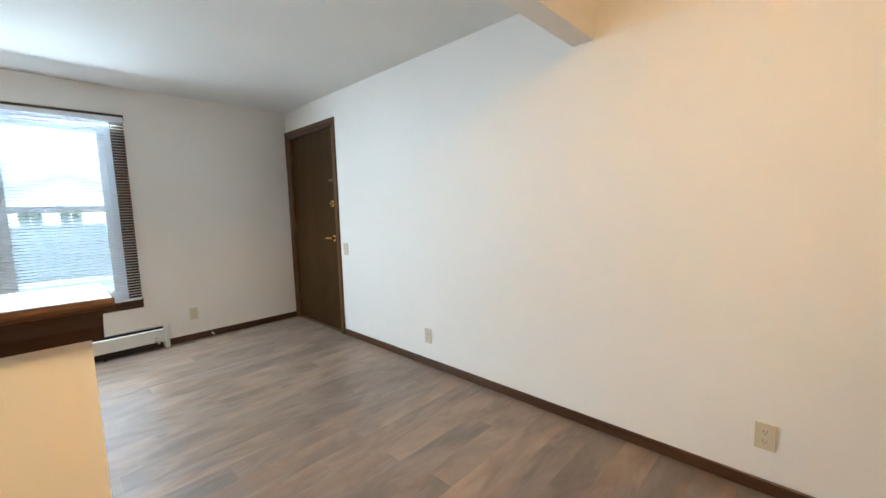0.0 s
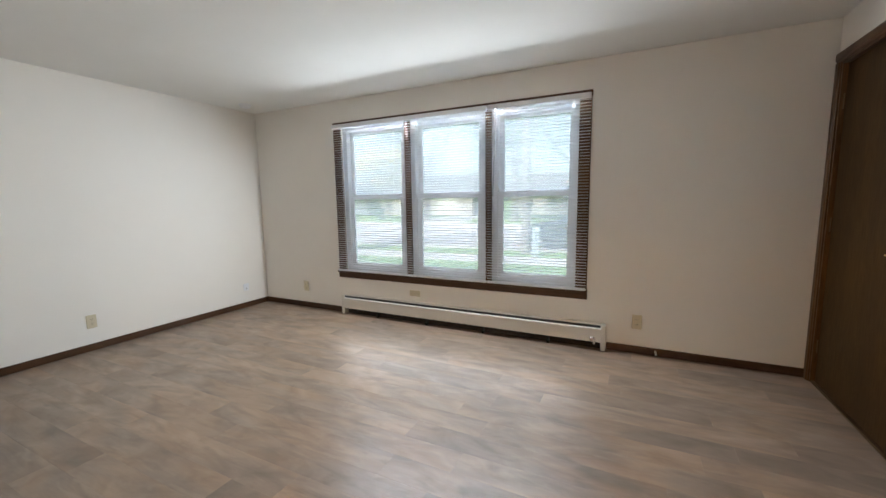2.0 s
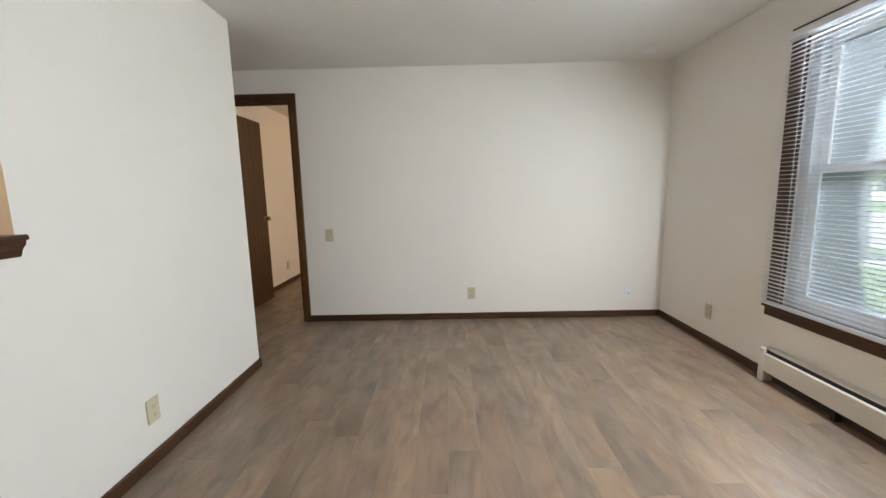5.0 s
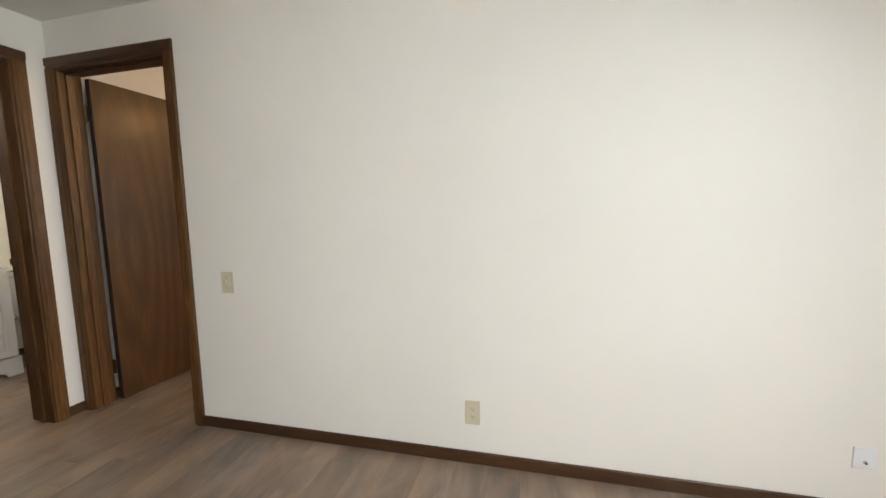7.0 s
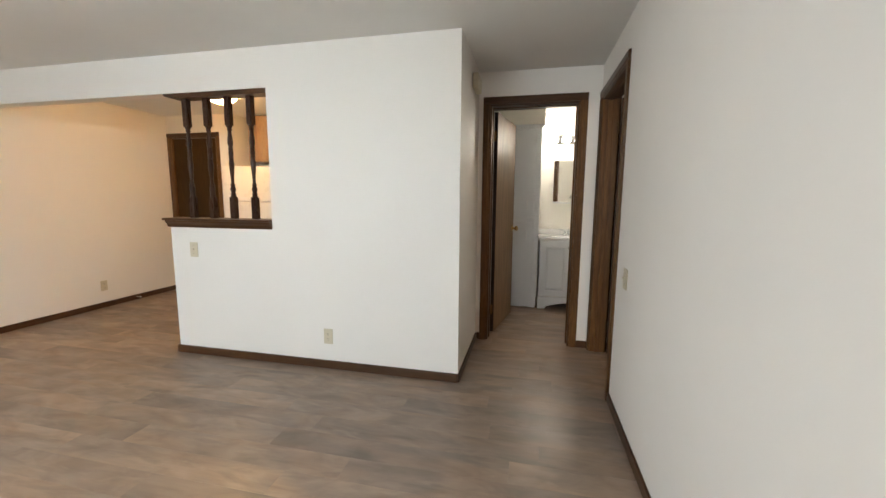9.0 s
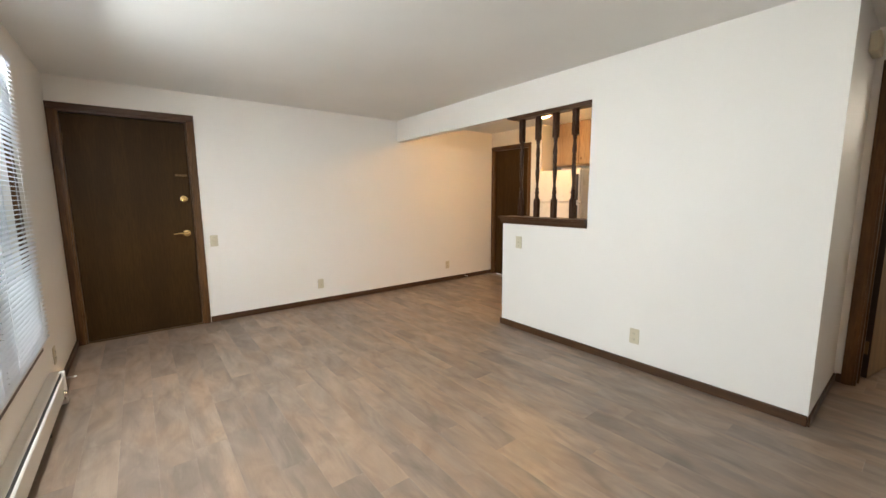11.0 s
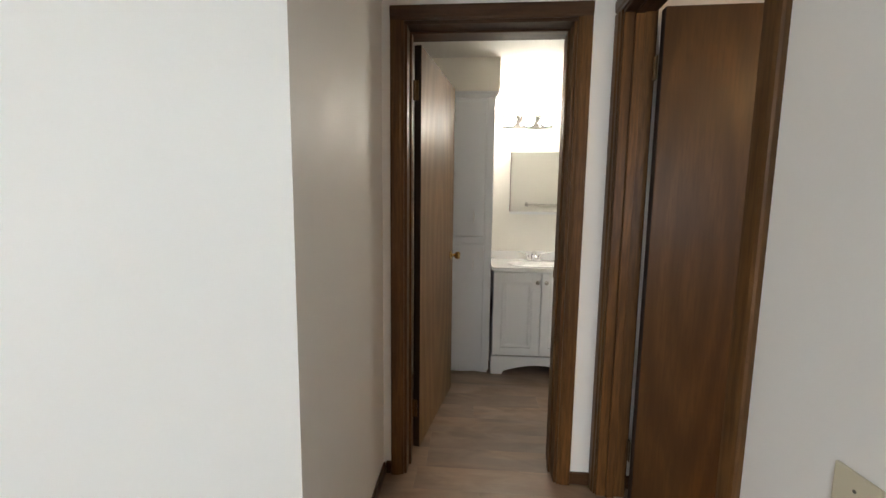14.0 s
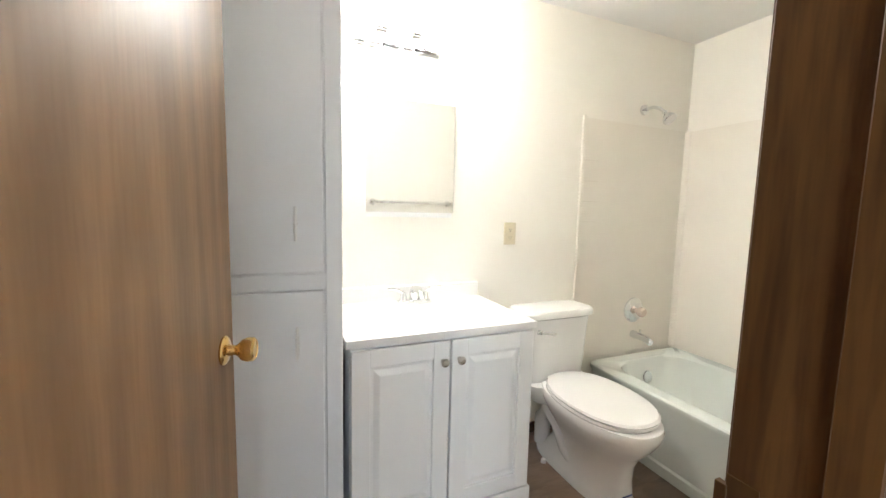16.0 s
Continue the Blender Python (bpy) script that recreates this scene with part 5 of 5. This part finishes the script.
def house(x, y, w, d, storey, roof, wall_mat, label, rz=0.0, gable_front=False):
    h = thing("house", (x, y, G), label, "house", "houses across the road", rz=rz)
    part("wall", box(-w / 2, w / 2, 0, d, 0, storey), wall_mat, h)
    o = 0.5
    if gable_front:
        part("gable", prism([(-w / 2, storey), (w / 2, storey), (0, storey + roof)], "y", 0.02, d - 0.02), wall_mat, h)
        for s in (-1, 1):
            part("roof", prism([(s * (w / 2 + o), storey - 0.25), (0, storey + roof + 0.02), (0, storey + roof + 0.24), (s * (w / 2 + o), storey - 0.03)], "y", -o, d + o), SHINGLE, h)
    else:
        for s in (0, 1):
            e, rdg = (-o, d / 2) if s == 0 else (d + o, d / 2)
            part("roof", prism([(e, storey - 0.2), (rdg, storey + roof), (rdg, storey + roof + 0.2), (e, storey)], "x", -w / 2 - o, w / 2 + o), SHINGLE, h)
        part("gable", prism([(0, storey), (d, storey), (d / 2, storey + roof - 0.05)], "x", -w / 2 + 0.02, w / 2 - 0.02), wall_mat, h)
    part("garage_door", box(w * 0.15, w * 0.15 + 2.6, -0.04, -0.005, 0, 2.2, 0.01), SIDING_WHITE, h, "white garage door")
    for k in range(3):
        cx = -w * 0.40 + k * w * 0.20
        wd = part("window", box(cx - 0.55, cx + 0.55, -0.05, -0.005, 0.95, 2.15, 0.01), VINYL, h, "white framed window")
        part("pane", boxes([(cx - 0.48, cx - 0.02, -0.056, -0.051, 1.02, 2.08), (cx + 0.02, cx + 0.48, -0.056, -0.051, 1.02, 2.08)]), CAR_GLASS, wd)
    return h


house(-19.0, 42.0, 13.0, 8.0, 2.7, 2.2, SIDING, "low grey-brown house with shingle roof across the road")
house(-1.5, 45.0, 13.0, 8.0, 2.7, 2.0, SIDING, "low grey house with shingle roof across the road")
house(4.6, 31.5, 8.5, 9.0, 2.5, 1.7, SIDING_WHITE, "white gabled garage house across the road", gable_front=True)
house(-36.0, 45.0, 12.0, 8.0, 2.7, 2.2, SIDING_WHITE, "low white house with shingle roof across the road")
house(16.5, 44.0, 13.0, 8.0, 2.7, 2.2, SIDING, "low grey-brown house with shingle roof across the road")


def car(x, y, paint, label, length=4.6, height=1.65, rz=0.0):
    c = thing("car", (x, y, G + 0.008), label, "car", "parked cars", rz=rz)
    L, hw = length / 2, 0.90
    low = [(-L, 0.35), (-L + 0.05, 0.75), (-L + 0.15, 0.95), (L * 0.45, 1.0), (L - 0.12, 0.86), (L, 0.62), (L, 0.32), (L - 0.1, 0.24), (-L + 0.1, 0.24)]
    part("body", prism(low, "y", -hw, hw, 0.05), paint, c, smooth=True)
    part("cabin", prism([(-L + 0.22, 0.96), (-L + 0.50, height - 0.06), (-L + 0.75, height), (L * 0.12, height), (L * 0.28, height - 0.08), (L * 0.55, 0.97)], "y", -hw + 0.10, hw - 0.10, 0.05), paint, c, smooth=True)
    for s in (-1, 1):
        part("side_window", prism([(-L + 0.52, 1.02), (-L + 0.66, height - 0.14), (L * 0.12, height - 0.12), (L * 0.42, 1.02)], "y", s * (hw - 0.098), s * (hw - 0.085)), CAR_GLASS, c, "dark side window")
        for wx in (-L + 0.85, L - 0.90):
            m = Matrix.Translation((wx, s * (hw - 0.20), 0.33)) @ (TO_PLUS_Y if s > 0 else TO_MINUS_Y)
            wheel = part("wheel", lathe([(0.20, 0.0), (0.32, 0.0), (0.335, 0.03), (0.335, 0.18), (0.31, 0.21), (0.21, 0.21)], 24, m), RUBBER, c, "black tyre", True)
            part("rim", lathe([(0, 0.17), (0.05, 0.18), (0.07, 0.165), (0.18, 0.175), (0.205, 0.205), (0.205, 0.10), (0, 0.10)], 20, m), NICKEL, wheel, "alloy rim", True)
        part("headlight", box(L - 0.14, L - 0.005, s * 0.62 - 0.16, s * 0.62 + 0.16, 0.62, 0.76, 0.03), VINYL, c)
        part("tail_light", box(-L - 0.002, -L + 0.10, s * 0.68 - 0.12, s * 0.68 + 0.12, 0.72, 0.90, 0.02), CAR_RED, c)
    part("windscreen", prism([(L * 0.29, height - 0.10), (L * 0.545, 1.0), (L * 0.56, 1.01), (L * 0.305, height - 0.09)], "y", -hw + 0.2, hw - 0.2), CAR_GLASS, c)
    return c


car(3.05, 14.60, CAR_PAINT, "dark blue-black car parked at the kerb", 4.5, 1.50, 180)
car(9.5, 14.65, CAR_PAINT, "dark car parked further along the kerb", 4.7, 1.62, 180)
car(6.2, 28.9, CAR_RED, "red car parked in a drive across the road", 4.3, 1.45, 90)
bin_ = thing("wheelie_bin", (-17.4, 30.5, G), "green plastic wheelie bin on the grass across the road", "bin")
part("body", loft([(0, 0, 0.26, 0.30, 0.05, 6), (0, 0, 0.31, 0.36, 1.0, 6)], 20), BIN_GREEN, bin_)
part("lid", box(-0.33, 0.33, -0.40, 0.38, 1.0, 1.07, 0.02), BIN_GREEN, bin_)


bin_ = thing("wheelie_bin", (1.05, 30.6, G), "blue plastic wheelie bin beside the white garage", "bin")
part("body", loft([(0, 0, 0.26, 0.30, 0.05, 6), (0, 0, 0.31, 0.36, 1.0, 6)], 20), BIN_BLUE, bin_)
part("lid", box(-0.33, 0.33, -0.40, 0.38, 1.0, 1.07, 0.02), BIN_BLUE, bin_)
guard = thing("utility_pedestal", (1.52, 11.85, G), "pale plastic utility pedestal on the verge by the road", "utility pedestal")
part("body", loft([(0, 0, 0.12, 0.11, 0.0, 5), (0, 0, 0.115, 0.105, 0.06, 5), (0, 0, 0.11, 0.10, 0.78, 5)], 24), PEDESTAL, guard, smooth=True)
part("cover", loft([(0, 0, 0.120, 0.110, 0.76, 5), (0, 0, 0.120, 0.110, 0.84, 5), (0, 0, 0.10, 0.09, 0.90, 4), (0, 0, 0.05, 0.04, 0.915, 3)], 24), PEDESTAL, guard, smooth=True)


# ---- floor planks ----
tagged(part("subfloor", box(-3.62, 5.37, -2.66, 3.52, G, -0.0075), CONCRETE), "concrete slab under the plank floor", "floor", kind="structure")
floor = tagged(new("floor"), "grey-brown wood-look vinyl plank floor", "floor", kind="structure")


def plank_mesh(length, width):
    """A thin plank with eased edges; its top lies at z 0."""
    bm = bmesh.new()
    rings = []
    for ins, z in ((0.0001, -0.006), (0.0001, -0.0004), (0.0008, 0.0)):
        rings.append([bm.verts.new(p) for p in ((ins, ins, z), (length - ins, ins, z), (length - ins, width - ins, z), (ins, width - ins, z))])
    for a, b in zip(rings, rings[1:]):
        for k in range(4):
            bm.faces.new((a[k], a[(k + 1) % 4], b[(k + 1) % 4], b[k]))
    bm.faces.new(rings[-1])
    me = bpy.data.meshes.new("plank")
    bm.to_mesh(me)
    bm.free()
    me.materials.append(PLANK)
    return me


PW, PL = 0.152, 1.22
cuts = {}


def plank_of(length):
    """One mesh for each cut length, in steps of 2 cm."""
    key = max(1, round(length / 0.02))
    if key not in cuts:
        cuts[key] = plank_mesh(key * 0.02, PW)
    return cuts[key]


rnd = random.Random(8)
y = -2.60
while y < 3.37:
    x0, x1 = (-3.54, 5.30) if y > -1.82 else (-1.86, 4.34)
    x = x0
    first = rnd.uniform(0.2, PL)
    while x < x1 - 0.03:
        length = min(first if x == x0 else PL, x1 - x)
        o = new("plank", plank_of(length))
        o.location = (x, y, 0.0)
        o.parent = floor
        x += round(length / 0.02) * 0.02
    y += PW
